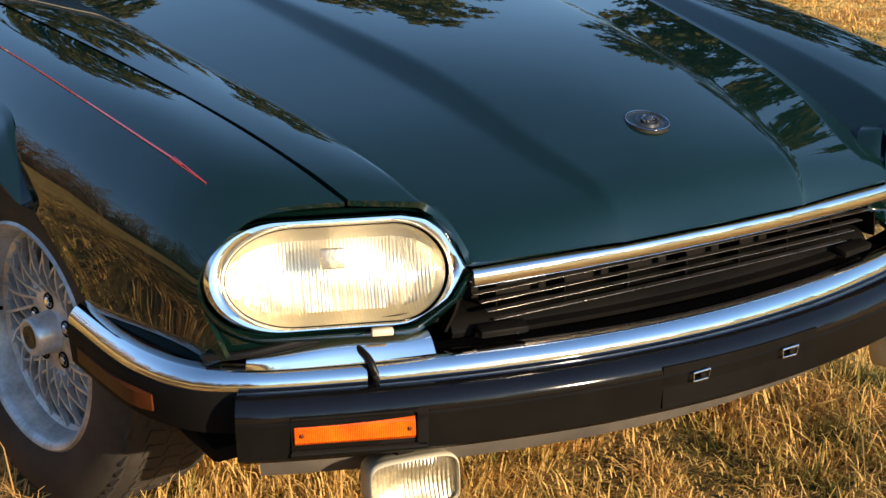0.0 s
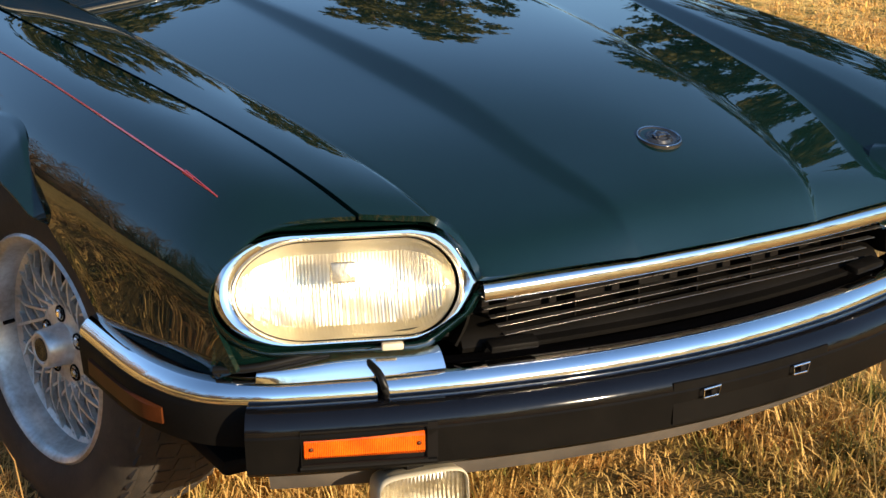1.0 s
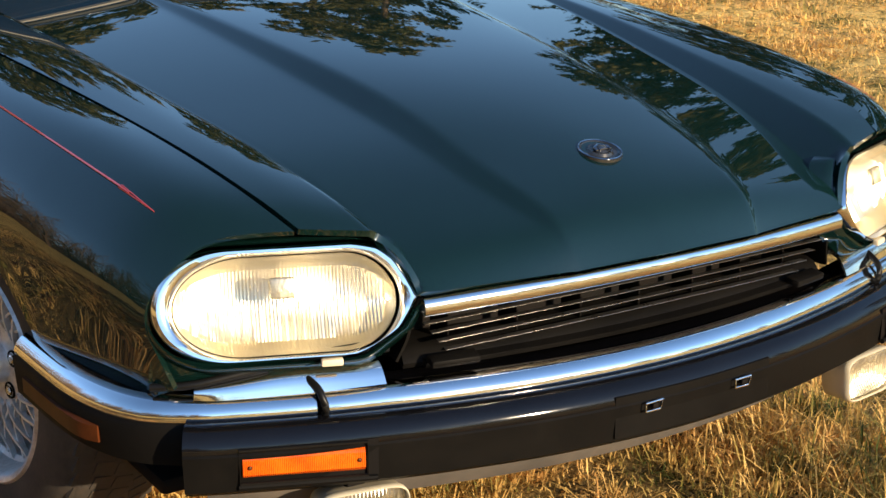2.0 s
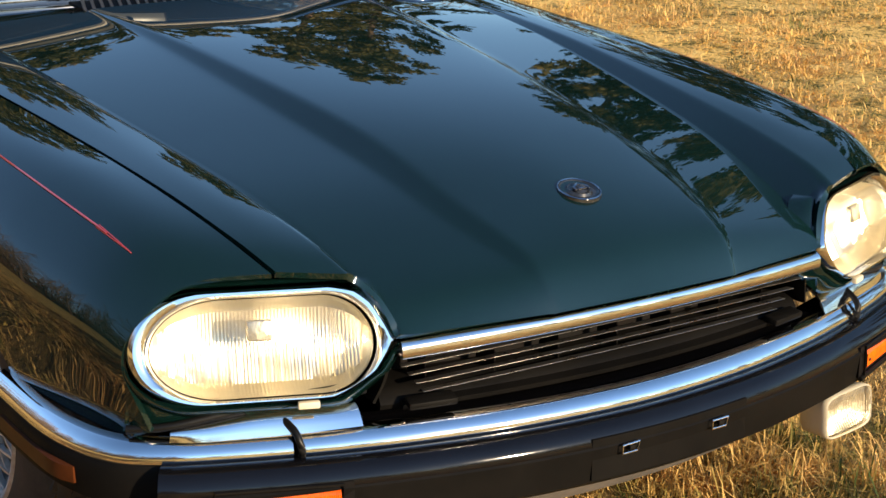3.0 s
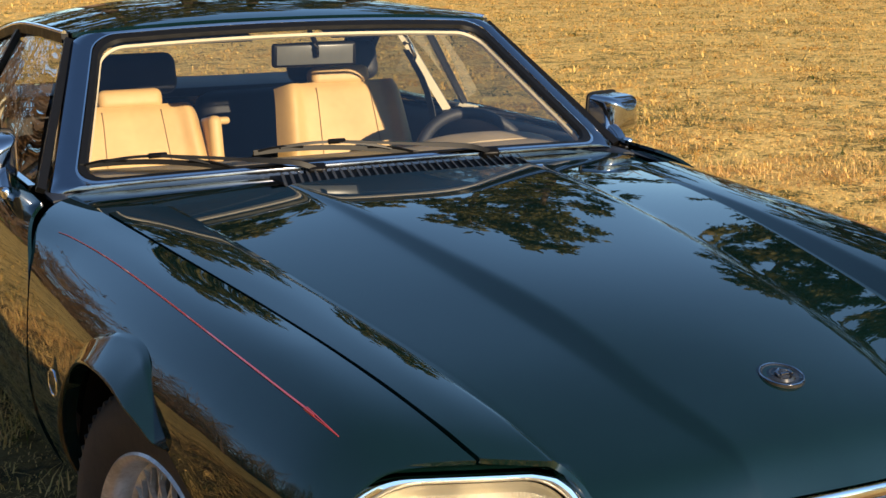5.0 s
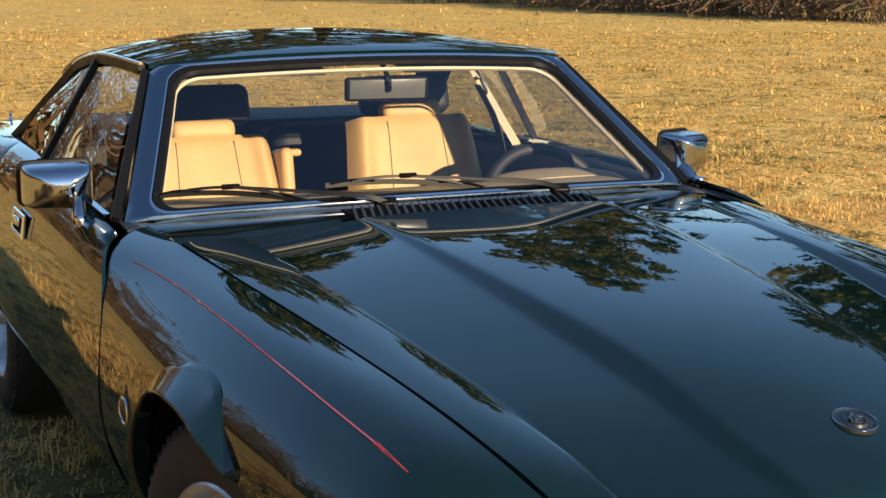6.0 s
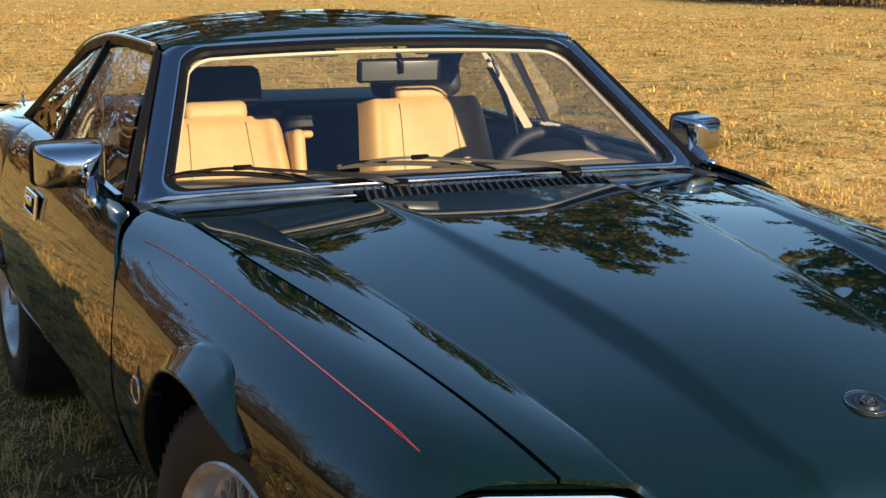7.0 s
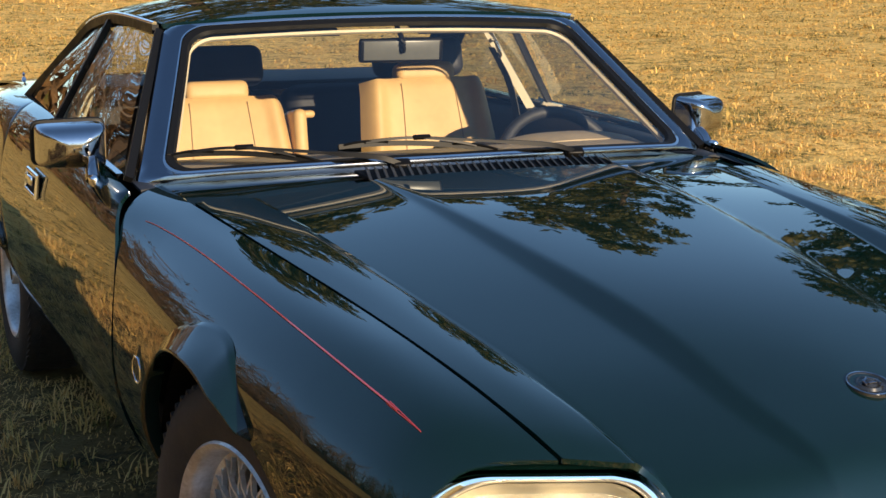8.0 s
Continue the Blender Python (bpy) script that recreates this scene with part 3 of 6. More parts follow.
def build_side(s):
    w, r = curve(WAIST, 33), curve(RAIL, 33)
    m = [s, 1, 1]
    kb = 16
    def pane(name, a, b, lab):
        rows = [w[a:b] * (1 - f) + r[a:b] * f + [0.012 * math.sin(math.pi * f), 0, 0] for f in np.linspace(0.0, 1.0, 6)]
        g = sheet(name, rows, SIDEGLASS, car, sub=1, solid=0, side=s, label=lab)
        facing(g, (-4, 1, 1.5)).visible_shadow = False
    pane("door_window", 0, kb + 1, "door window in a slim black frame")
    pane("quarter_window", kb + 1, 33, "fixed rear quarter window")
    prof = [(-0.009, -0.012), (0.008, -0.012), (0.008, 0.012), (-0.009, 0.012)]
    top = np.vstack([r, curve([RAIL[-1], (0.672, 3.33, 1.02), WAIST[-1]], 10)[1:]])
    rail = part("window_rail", sweep_bm((top + [0.004, 0, 0.004]) * m, prof), SEAL, car, "black window rail")
    part("gutter", sweep_bm((r + [0.006, 0, 0.018]) * m, ring(0.006)), CHROME, rail)
    part("waist_strip", sweep_bm((w + [0.008, 0, -0.006]) * m, [(-0.008, -0.006), (0.008, -0.006), (0.008, 0.006), (-0.008, 0.006)]), CHROME, car, "chrome waist strip")
    post = np.linspace(w[kb + 1], r[kb + 3], 8) + [0.010, 0, 0]
    part("centre_post", sweep_bm(post * m, [(-0.009, -0.01), (0.009, -0.01), (0.009, 0.008), (-0.009, 0.008)], up=(s, 0, 0.3)), SEAL, car)
    # triangular front frame of the door window
    a, b = np.array(WAIST[0]), np.array(RAIL[0])
    f = np.linspace(a + [-0.004, -0.03, -0.01], b + [0.0, -0.02, 0.0], 8)
    part("window_frame", sweep_bm(f * m, [(-0.008, -0.01), (0.008, -0.01), (0.008, 0.01), (-0.008, 0.01)], up=(s, 0, 0.3)), SEAL, car)
    # sail behind the quarter window
    outer = curve([RAIL[-1], (0.672, 3.33, 1.015), WAIST[-1], (0.70, 3.95, 0.885), (0.69, 4.3, 0.872)], 12)
    inner = curve([(0.56, 3.16, 1.17), (0.60, 3.40, 1.03), (0.63, 3.65, 0.935), (0.62, 4.0, 0.90), (0.62, 4.3, 0.885)], 12)
    sheet("rear_pillar", [outer, outer * 0.6 + inner * 0.4 + [0, 0, 0.008], inner, inner + [-0.03, 0.01, -0.05]], PAINT, car, side=s, solid=0.006)


for s in (1, -1):
    build_side(s)

rw = [[(x * (0.56 + 0.05 * f), 3.30 + 0.42 * f - 0.05 * x * x, 1.178 - 0.235 * f + 0.01 * (1 - x * x)) for x in np.linspace(-1, 1, 9)] for f in np.linspace(0, 1, 5)]
back = sheet("rear_window", rw, GLASS, car, solid=0, sub=1)
facing(back, (0, -4, 2)).visible_shadow = False


# -- scuttle between bonnet and screen --
def build_scuttle():
    n = 25
    f = np.linspace(-1, 1, n)
    low = screen_at(f * 1.0, np.zeros(n), -0.004) + [0, -0.004, -0.004]
    front = np.stack([0.705 * f, 1.540 + 0.010 * f * f, np.interp(abs(f) * 0.705, [0, 0.298, 0.312, 0.568, 0.577, 0.705], [0.885, 0.881, 0.877, 0.854, 0.855, 0.852])], 1)
    rows = [front * (1 - k) + low * k + [0, 0, 0.006 * math.sin(math.pi * k)] for k in np.linspace(0, 1, 5)]
    sc = sheet("scuttle", rows, PAINT, car, sub=1, solid=0.006, label="dark green scuttle panel below the screen")
    # slanted intake slats on a black tray let into the rear of the bonnet
    lift_m = pose(0.008, 1.600, 0.8935, 3.0)
    tray = box_bm((0.625, 0.135, 0.008), (0, 0, 0), 0.003)
    bmesh.ops.transform(tray, matrix=lift_m, verts=tray.verts)
    vent = part("vent_tray", tray, BLACK, car, "black air intake grille")
    part("vent_edge", sweep_bm(np.array([(-0.31, 1.530, 0.8945), (0, 1.528, 0.8965), (0.325, 1.530, 0.8945)]), ring(0.003, n=6)), CHROME, sc)
    slat = None
    for k in range(31):
        m = lift_m @ pose(-0.302 + k * 0.0203, 0, 0.0065, 0, 0, -17) @ pose(0, 0, 0, 0, 35, 0)
        if slat is None:
            slat = part("slat", box_bm((0.011, 0.138, 0.0022), (0, 0, 0), 0.0008, 1), SLAT, vent)
            slat.matrix_local = m
        else:
            o = new("slat", slat.data)
            o.parent, o.matrix_local = vent, m


build_scuttle()

# -- nose: grille, lamps, bumper --
BUMP = [(0, 0.050), (0.2, 0.065), (0.37, 0.100), (0.51, 0.142), (0.64, 0.192), (0.715, 0.229), (0.765, 0.272), (0.797, 0.34), (0.815, 0.44), (0.822, 0.62)]


def bumper_line(z, off=0.0, x0=-9.0, x1=9.0, n=120):
    """The bumper's run in plan at height z, moved outward by off, from x0 on the right round to x1 on the left."""
    half = np.array([(x, y, z) for x, y in BUMP])
    full = curve(np.vstack([half[:0:-1] * [-1, 1, 1], half]), n)
    d = np.gradient(full, axis=0)
    nrm = np.stack([d[:, 1], -d[:, 0], 0 * d[:, 0]], 1)
    nrm /= np.linalg.norm(nrm, axis=1)[:, None]
    full = full + nrm * off
    return full[(full[:, 0] >= x0) & (full[:, 0] <= x1)]


def build_bumper():
    bumper = thing("front_bumper", "", "")
    bumper.parent = car
    base = part("rubber_cover", sweep_bm(bumper_line(0.405, 0.0), [(-0.03, -0.012), (0.006, -0.006), (0.010, 0.048), (0.004, 0.056), (-0.03, 0.060)]), RUBBER, bumper, "black rubber bumper cover")
    # thick centre section that stands proud of the ends
    mid = bumper_line(0.405, 0.0, -0.718, 0.718, 160)
    sc = part("centre_section", sweep_bm(mid, [(-0.03, -0.038), (0.036, -0.038), (0.046, -0.030), (0.052, 0.020), (0.0525, 0.024), (0.050, 0.027), (0.030, 0.028), (0.016, 0.050), (-0.03, 0.052)]), RUBBER, bumper, "deep black rubber bumper face")
    top = bumper_line(0.459, 0.0, -0.716, 0.716, 160)
    part("gloss_shelf", sweep_bm(top, [(-0.02, 0.0), (0.004, 0.003), (0.018, 0.0045), (0.032, 0.002), (0.042, -0.006), (0.0475, -0.016), (0.0505, -0.026), (0.049, -0.030), (0.03, -0.028), (-0.02, -0.006)]), GLOSS, bumper, "gloss black bumper shelf")
    for x0, x1 in ((-9, -0.545), (-0.542, 0.542), (0.545, 9)):
        blade = bumper_line(0.478, -0.002, x0, x1, 240)
        part("chrome_blade", sweep_bm(blade, [(-0.021, 0.0145), (-0.012, 0.0135), (-0.003, 0.0085), (0.0050, 0.000), (0.0090, -0.010), (0.0075, -0.017), (0.004, -0.020), (-0.021, -0.021)]), CHROME, bumper, "polished chrome bumper blade")
    part("bumper_top", sweep_bm(bumper_line(0.478, -0.002, n=160), [(-0.070, 0.008), (-0.018, 0.0125), (-0.018, 0.006), (-0.070, 0.000)]), GLOSS, bumper, "gloss black filler behind the chrome")
    # moulded joint straps between the blades
    for s in (1, -1):
        x = 0.5435 * s
        p = [(x + 0.013 * s, 0.215, 0.516), (x + 0.006 * s, 0.170, 0.505), (x + 0.003 * s, 0.150, 0.497), (x + 0.002 * s, 0.141, 0.485), (x - 0.002 * s, 0.141, 0.468), (x - 0.003 * s, 0.152, 0.457)]
        part("joint_strap", sweep_bm(curve(p, 14), ring(0.005, 0.006)), SEAL, bumper)
    # filler of body colour and chrome apron behind the blade
    for s in (1, -1):
        lo = curve([(0.452, 0.129, 0.494), (0.50, 0.146, 0.492), (0.58, 0.176, 0.490), (0.66, 0.208, 0.488), (0.70, 0.230, 0.488)], 16)
        up = curve([(0.43, 0.165, 0.529), (0.50, 0.182, 0.526), (0.58, 0.204, 0.522), (0.65, 0.226, 0.512), (0.70, 0.244, 0.504), (0.745, 0.275, 0.500)], 16)
        ap = curve([(0.452, 0.170, 0.528), (0.50, 0.182, 0.526), (0.58, 0.204, 0.522), (0.65, 0.226, 0.510), (0.695, 0.238, 0.501)], 16)
        sheet("bumper_apron", [lo, lo * 0.7 + ap * 0.3 + [0, -0.003, 0.008], lo * 0.35 + ap * 0.65 + [0, -0.003, 0.008], ap], CHROME, car, side=s, solid=0.004, sub=1)
        # black gasket and green panel below the lamp
        pan_lo = up + [0, 0.012, -0.006]
        pan_hi = curve([(0.43, 0.140, 0.554), (0.50, 0.160, 0.548), (0.58, 0.186, 0.543), (0.65, 0.208, 0.543), (0.70, 0.225, 0.549), (0.745, 0.262, 0.556)], 16)
        sheet("lamp_panel", [pan_lo, pan_lo * 0.6 + pan_hi * 0.4 + [0, -0.004, 0], pan_hi], PAINT, car, side=s, solid=0.004, sub=1)
        part("gasket", sweep_bm((up + [0, -0.004, 0.004]) * [s, 1, 1], ring(0.006)), SEAL, car)
    # side marker lenses
    for s in (1, -1):
        run = curve([(0.829, 0.57, 0.428), (0.826, 0.48, 0.428), (0.818, 0.37, 0.428), (0.801, 0.330, 0.428)], 12) * [s, 1, 1]
        part("side_marker", sweep_bm(run, [(-0.006, -0.014), (0.005, -0.012), (0.005, 0.012), (-0.006, 0.014)]), MARKER, bumper, "amber side marker lens")
    # number plate recess and its two clips
    part("plate_recess", sweep_bm(bumper_line(0.412, 0.0505, -0.148, 0.172, 200), [(-0.003, -0.033), (0.0, -0.032), (0.0, 0.032), (-0.003, 0.033)]), RUBBER, bumper, "shallow plate mounting")
    for x in (-0.079, 0.095):
        clip = part("plate_clip", sweep_bm(np.array([(x - 0.015, -0.006, 0.430), (x - 0.015, -0.006, 0.417), (x + 0.012, -0.006, 0.417), (x + 0.016, -0.006, 0.431)]), ring(0.0020), up=(0, 1, 0), closed=True), CHROME, bumper, "bent chrome plate clip")
        part("bolt", box_bm((0.010, 0.008, 0.008), (x + 0.002, -0.005, 0.424), 0.002), BLACK, bumper)


build_bumper()


def build_indicator(s):
    # a recess in the bumper face with a ribbed amber lens in it
    a, b = np.array((0.668, 0.158)), np.array((0.506, 0.091))
    d = (b - a) / np.linalg.norm(b - a)
    out = np.array((-d[1], d[0]))
    out = out if out[1] < 0 else -out
    w = float(np.linalg.norm(b - a))
    ang = math.degrees(math.atan2(d[1], d[0]))
    c = (a + b) / 2
    def place(x, y, z):
        q = c + d * x + out * y
        return (q[0] * s, q[1], z)
    n = 132
    bm = bmesh.new()
    grid = []
    for i in range(n + 1):
        x = -w / 2 + 0.004 + (w - 0.008) * i / n
        h = 0.0108 + (0.0007 if i % 2 else 0.0)
        grid.append([bm.verts.new(place(x, h - (0.012 if k in (0, 4) else 0) , 0.390 + 0.044 * k / 4)) for k in range(5)])
    for i in range(n):
        for k in range(4):
            bm.faces.new((grid[i][k], grid[i + 1][k], grid[i + 1][k + 1], grid[i][k + 1]))
    housing = thing("indicator", "", "")
    housing.parent = car
    lens = part("amber_lens", bm, AMBER, housing, "ribbed amber indicator lens", smooth=False)
    loop = [place(-w / 2, 0.008, 0.387), place(w / 2, 0.008, 0.387), place(w / 2, 0.008, 0.437), place(-w / 2, 0.008, 0.437)]
    # shadowed pocket in the bumper face, longer towards the middle
    pk = [place(-w / 2 - 0.004, 0.004, 0.384), place(w / 2 + 0.015, 0.004, 0.384), place(w / 2 + 0.015, 0.004, 0.439), place(-w / 2 - 0.004, 0.004, 0.439)]
    pocket = bmesh.new()
    front = [pocket.verts.new(q) for q in pk]
    rear = [pocket.verts.new(Vector(q) + Vector((0, 0.02, 0))) for q in pk]
    pocket.faces.new(front)
    for i in range(4):
        pocket.faces.new((front[i], front[(i + 1) % 4], rear[(i + 1) % 4], rear[i]))
    part("pocket", pocket, BLACK, housing)
    part("lower_ledge", sweep_bm(np.array([place(-w / 2 - 0.002, 0.006, 0.382), place(w / 2 + 0.013, 0.006, 0.382)]), ring(0.0045, n=8)), RUBBER, housing)
    part("bezel", sweep_bm(np.array(loop), ring(0.0025, n=6), up=(0, -1, 0), closed=True), WIPER, housing)
    for x in (-w / 2 + 0.014, w / 2 - 0.012):
        q = place(x, 0.012, 0.412)
        part("screw", box_bm((0.006, 0.004, 0.006), q, 0.002), MARKER, housing)


for s in (1, -1):
    build_indicator(s)


def build_grille():
    g = thing("grille", "", "")
    g.parent = car
    def nose(x, back=0.0):
        return 0.060 + 0.27 * x * x + back
    xs = np.linspace(-0.402, 0.402, 41)
    strip = np.array([(x, nose(x) + 0.004, 0.6125 - 0.05 * x * x) for x in xs])
    part("chrome_top_strip", sweep_bm(strip, [(-0.020, 0.013), (-0.006, 0.0125), (0.001, 0.0090), (0.0045, 0.0035), (0.0055, -0.004), (0.0050, -0.010), (0.002, -0.014), (-0.020, -0.014)]), CHROME, g, "chrome strip over the grille")
    part("backing", sweep_bm(np.array([(x, nose(x, 0.14), 0.56) for x in xs]), [(-0.004, -0.07), (0.004, -0.07), (0.004, 0.06), (-0.004, 0.06)]), BLACK, g)
    for k in range(4):
        z = 0.584 - 0.0175 * k
        w = 0.388 - 0.014 * k
        bx = np.linspace(-w, w, 31)
        part("bar", sweep_bm(np.array([(x, nose(x, 0.030 + 0.006 * k), z - 0.10 * x * x) for x in bx]), [(-0.010, -0.0004), (0.002, -0.0006), (0.0026, 0.0), (0.002, 0.0006), (-0.010, 0.0004)]), DARKBAR, g)
    for x in np.linspace(-0.33, 0.33, 7):
        part("rib", box_bm((0.003, 0.05, 0.085), (x, nose(x, 0.095), 0.555), 0.001, 1), BLACK, g)
    # black shelf under the bars
    part("shelf", sweep_bm(np.array([(x, nose(x, 0.095), 0.520) for x in np.linspace(-0.40, 0.40, 31)]), [(-0.07, 0.004), (0.02, 0.006), (0.035, 0.0), (0.045, -0.014), (0.042, -0.022), (-0.07, -0.012)]), RUBBER, g, "black plastic apron under the grille")
    part("lip", sweep_bm(np.array([(x, nose(x, 0.050), 0.506) for x in np.linspace(-0.38, 0.38, 31)]), [(-0.016, -0.005), (0.012, -0.006), (0.015, 0.002), (-0.016, 0.006)]), RUBBER, g)
    for s in (1, -1):
        part("foam_block", box_bm((0.075, 0.028, 0.012), (0.345 * s, nose(0.345, 0.030), 0.512), 0.004, m=pose(0, 0, 0, 8, 0, 11 * s)), RUBBER, g)
        # end cheek between grille and lamp
        p = [(0.405, 0.118, 0.612), (0.408, 0.135, 0.58), (0.412, 0.140, 0.55), (0.425, 0.150, 0.515)]
        cheek = curve(p, 8)
        sheet("cheek", [cheek, cheek + [-0.006, 0.02, 0], cheek + [0.0, 0.10, 0]], RUBBER, g, side=s, sub=1, solid=0.004)


DARKBAR = mat("bright_bar", (0.66, 0.63, 0.60), 0.25, 1.0, vary=0.3, scale=30, rough_vary=0.15)
build_grille()

FOGBACK = mat("fog_reflector", (0.75, 0.70, 0.58), 0.30, 1.0, vary=0.5, scale=30, rough_vary=0.2, second=(0.30, 0.27, 0.20), bump=0.6, bump_scale=60)
# lamp plane on the car's left; mirrored for the right
LC = Vector((0.58, 0.185, 0.615))
LH = Vector((0.93, 0.37, 0)).normalized()
LV = Vector((-0.06, 0.30, 0.95))
LV = (LV - LH * LV.dot(LH)).normalized()
LN = LV.cross(LH).normalized()
LN = LN if LN.y < 0 else -LN
LC = LC + LN * 0.008


# outlines on the lamp plane: outer end, inner end, lengths of their round ends, half height, centre height
LAMP_LENS = (0.1350, -0.1475, 0.085, 0.070, 0.0550, 0.0030)
LAMP_BASE = (0.1490, -0.1560, 0.098, 0.073, 0.0675, 0.0025)
LAMP_IN = (0.1510, -0.1600, 0.100, 0.075, 0.0690, 0.0025)
LAMP_OUT = (0.1800, -0.1800, 0.100, 0.080, 0.0775, 0.0060)


def lamp_half(o, u):
    """Half height of an outline at u."""
    ul, ur, el, er, b, _ = o
    k = max(0.0, (u - ul + el) / el, (ur + er - u) / er)
    return b * math.sqrt(max(0.0, 1 - k * k))


def lamp_loop(o, deep, grow=0.0, beak=False):
    """An outline as a loop, moved out along the lamp's normal; beak draws the inner end to a point."""
    ul, ur, el, er, b, cv = o
    ul, ur, b = ul + grow, ur - grow, b + grow
    uv = [(u, cv + b) for u in np.linspace(ur + er, ul - el, 12, endpoint=False)]
    uv += [(ul - el + el * math.sin(t), cv + b * math.cos(t)) for t in np.linspace(0, math.pi, 28, endpoint=False)]
    uv += [(u, cv - b) for u in np.linspace(ul - el, ur + er, 12, endpoint=False)]
    if beak:
        for leg in ([(-0.100, -0.0700), (-0.113, -0.0640), (-0.160, -0.036), (-0.189, 0.004)], [(-0.189, 0.004), (-0.157, 0.058), (-0.137, 0.0755), (-0.100, 0.0835)]):
            p = np.array(leg)
            t = np.r_[0, np.cumsum(np.linalg.norm(np.diff(p, axis=0), axis=1))]
            c = np.stack([np.interp(np.linspace(0, t[-1], 14, endpoint=False), t, p[:, i]) for i in (0, 1)], 1)
            uv += [(x - grow * 1.2, y + grow * (y - cv) / b) for x, y in c]
    else:
        uv += [(ur + er - er * math.sin(t), cv - b * math.cos(t)) for t in np.linspace(0, math.pi, 28, endpoint=False)]
    return [LC + LH * u + LV * v + LN * deep for u, v in uv]


def between(a, b, f, deep):
    """Part of the way from one loop to another."""
    return [p * (1 - f) + q * f + LN * deep for p, q in zip(a, b)]


def build_headlamp(s):
    lamp_ob = thing("headlamp", "", "")
    lamp_ob.parent = car
    def flip(l):
        return [(p.x * s, p.y, p.z) for p in l]
    edge, mouth = lamp_loop(LAMP_OUT, 0.0, 0.0, True), lamp_loop(LAMP_IN, 0.0)
    band("lamp_rim", [flip(l) for l in (lamp_loop(LAMP_OUT, -0.045, 0.001, True), between(edge, mouth, 0, -0.010), between(edge, mouth, 0.10, -0.002), between(edge, mouth, 0.32, 0.004), between(edge, mouth, 0.62, 0.004), between(edge, mouth, 0.88, -0.001), between(edge, mouth, 1, -0.008), between(edge, mouth, 1, -0.034))], CHROME, lamp_ob, "chrome surround drawn to a point beside the grille")
    band("lamp_lip", [flip(lamp_loop(LAMP_OUT, d, gr, True)) for d, gr in ((-0.050, 0.018), (-0.026, 0.0125), (-0.015, 0.0095), (-0.012, 0.007), (-0.016, 0.005), (-0.034, 0.004))], PAINT, lamp_ob, "dark green lip round the lamp")
    # glass: a sloping wall and a gently domed face with upright flutes
    wall = band("lens_wall", [flip(lamp_loop(LAMP_IN, -0.022, -0.0008)), flip(lamp_loop(LAMP_BASE, -0.006, -0.003)), flip(lamp_loop(LAMP_LENS, 0.003, 0.003)), flip(lamp_loop(LAMP_LENS, 0.006))], LENS, lamp_ob, "clear glass side of the lamp lens")
    wall.visible_shadow = False
    bm = bmesh.new()
    nu, nv = 300, 22
    rows = []
    ul, ur, cv = LAMP_LENS[0], LAMP_LENS[1], LAMP_LENS[5]
    for i in range(nu + 1):
        f = -1 + 2 * i / nu
        u = (ul + ur) / 2 + (ul - ur) / 2 * math.sin(f * math.pi / 2)
        h = lamp_half(LAMP_LENS, u)
        col = []
        for k in range(nv + 1):
            g = -1 + 2 * k / nv
            v = cv + h * g
            block = math.floor(u * 21) + math.floor(v * 34)
            rib = 0.00035 * math.sin(u * (760 if block % 2 else 1180)) * (1 - g ** 8) * (1 if block % 3 else 0.4)
            dome = 0.007 * (1 - f * f) * (1 - 0.7 * g * g)
            p = LC + LH * u + LV * v + LN * (0.006 + dome + rib)
            col.append(bm.verts.new((p.x * s, p.y, p.z)))
        rows.append(col)
    for i in range(nu):
        for k in range(nv):
            bm.faces.new((rows[i][k], rows[i + 1][k], rows[i + 1][k + 1], rows[i][k + 1]))
    bmesh.ops.remove_doubles(bm, verts=bm.verts, dist=0.0002)
    lens = part("lamp_lens", bm, LENS, lamp_ob, "fluted clear glass lens", crisp=False)
    lens.visible_shadow = False
    q = LC - LH * 0.062 - LV * 0.079 - LN * 0.004
    part("lamp_clip", box_bm((0.030, 0.010, 0.010), (q.x * s, q.y, q.z), 0.002, m=pose(0, 0, 0, 0, 0, 21 * s)), TRIM, lamp_ob, "small cream plastic clip")
    # stepped reflector: two bowls with a dark shade between
    bm = bmesh.new()
    rows = []
    nu, nv = 264, 16
    for i in range(nu + 1):
        f = -1 + 2 * i / nu
        u = -0.0035 + 0.1520 * f
        h = lamp_half(LAMP_BASE, u)
        col = []
        for k in range(nv + 1):
            g = -1 + 2 * k / nv
            v = 0.0025 + h * g
            d2 = -0.02 * math.log(math.exp(-((u - 0.066) ** 2) / 0.02 * 4.2 / 1.0) + math.exp(-((u + 0.074) ** 2) / 0.02 * 4.2))
            depth = 0.062 - d2 - 3.0 * (v - 0.01) ** 2 + (0.0010 if v < -0.004 else 0.0003) * math.sin(v * 620 + math.floor(u * 26)) + (0.0007 if v < 0.004 else 0.00025) * math.sin(u * 1240) * (0.35 + (math.floor(u * 24) % 2) * 0.35 + (0.5 if v < 0.004 else 0.15))
            depth = max(depth, 0.012) * min(1, (1 - abs(f)) * 14) * min(1, (1 - abs(g)) * 5 + 0.12)
            p = LC + LH * u + LV * v - LN * (0.012 + depth)
            col.append(bm.verts.new((p.x * s, p.y, p.z)))
        rows.append(col)
    for i in range(nu):
        for k in range(nv):
            bm.faces.new((rows[i][k], rows[i + 1][k], rows[i + 1][k + 1], rows[i][k + 1]))
    part("reflector", bm, REFLECTOR, lamp_ob, "bright silvered reflector")
    q = LC + LH * 0.0 + LV * 0.026 - LN * 0.012
    shade = box_bm((0.036, 0.012, 0.030), (q.x * s, q.y, q.z), 0.004, m=pose(0, 0, 0, -15, 0, 21 * s))
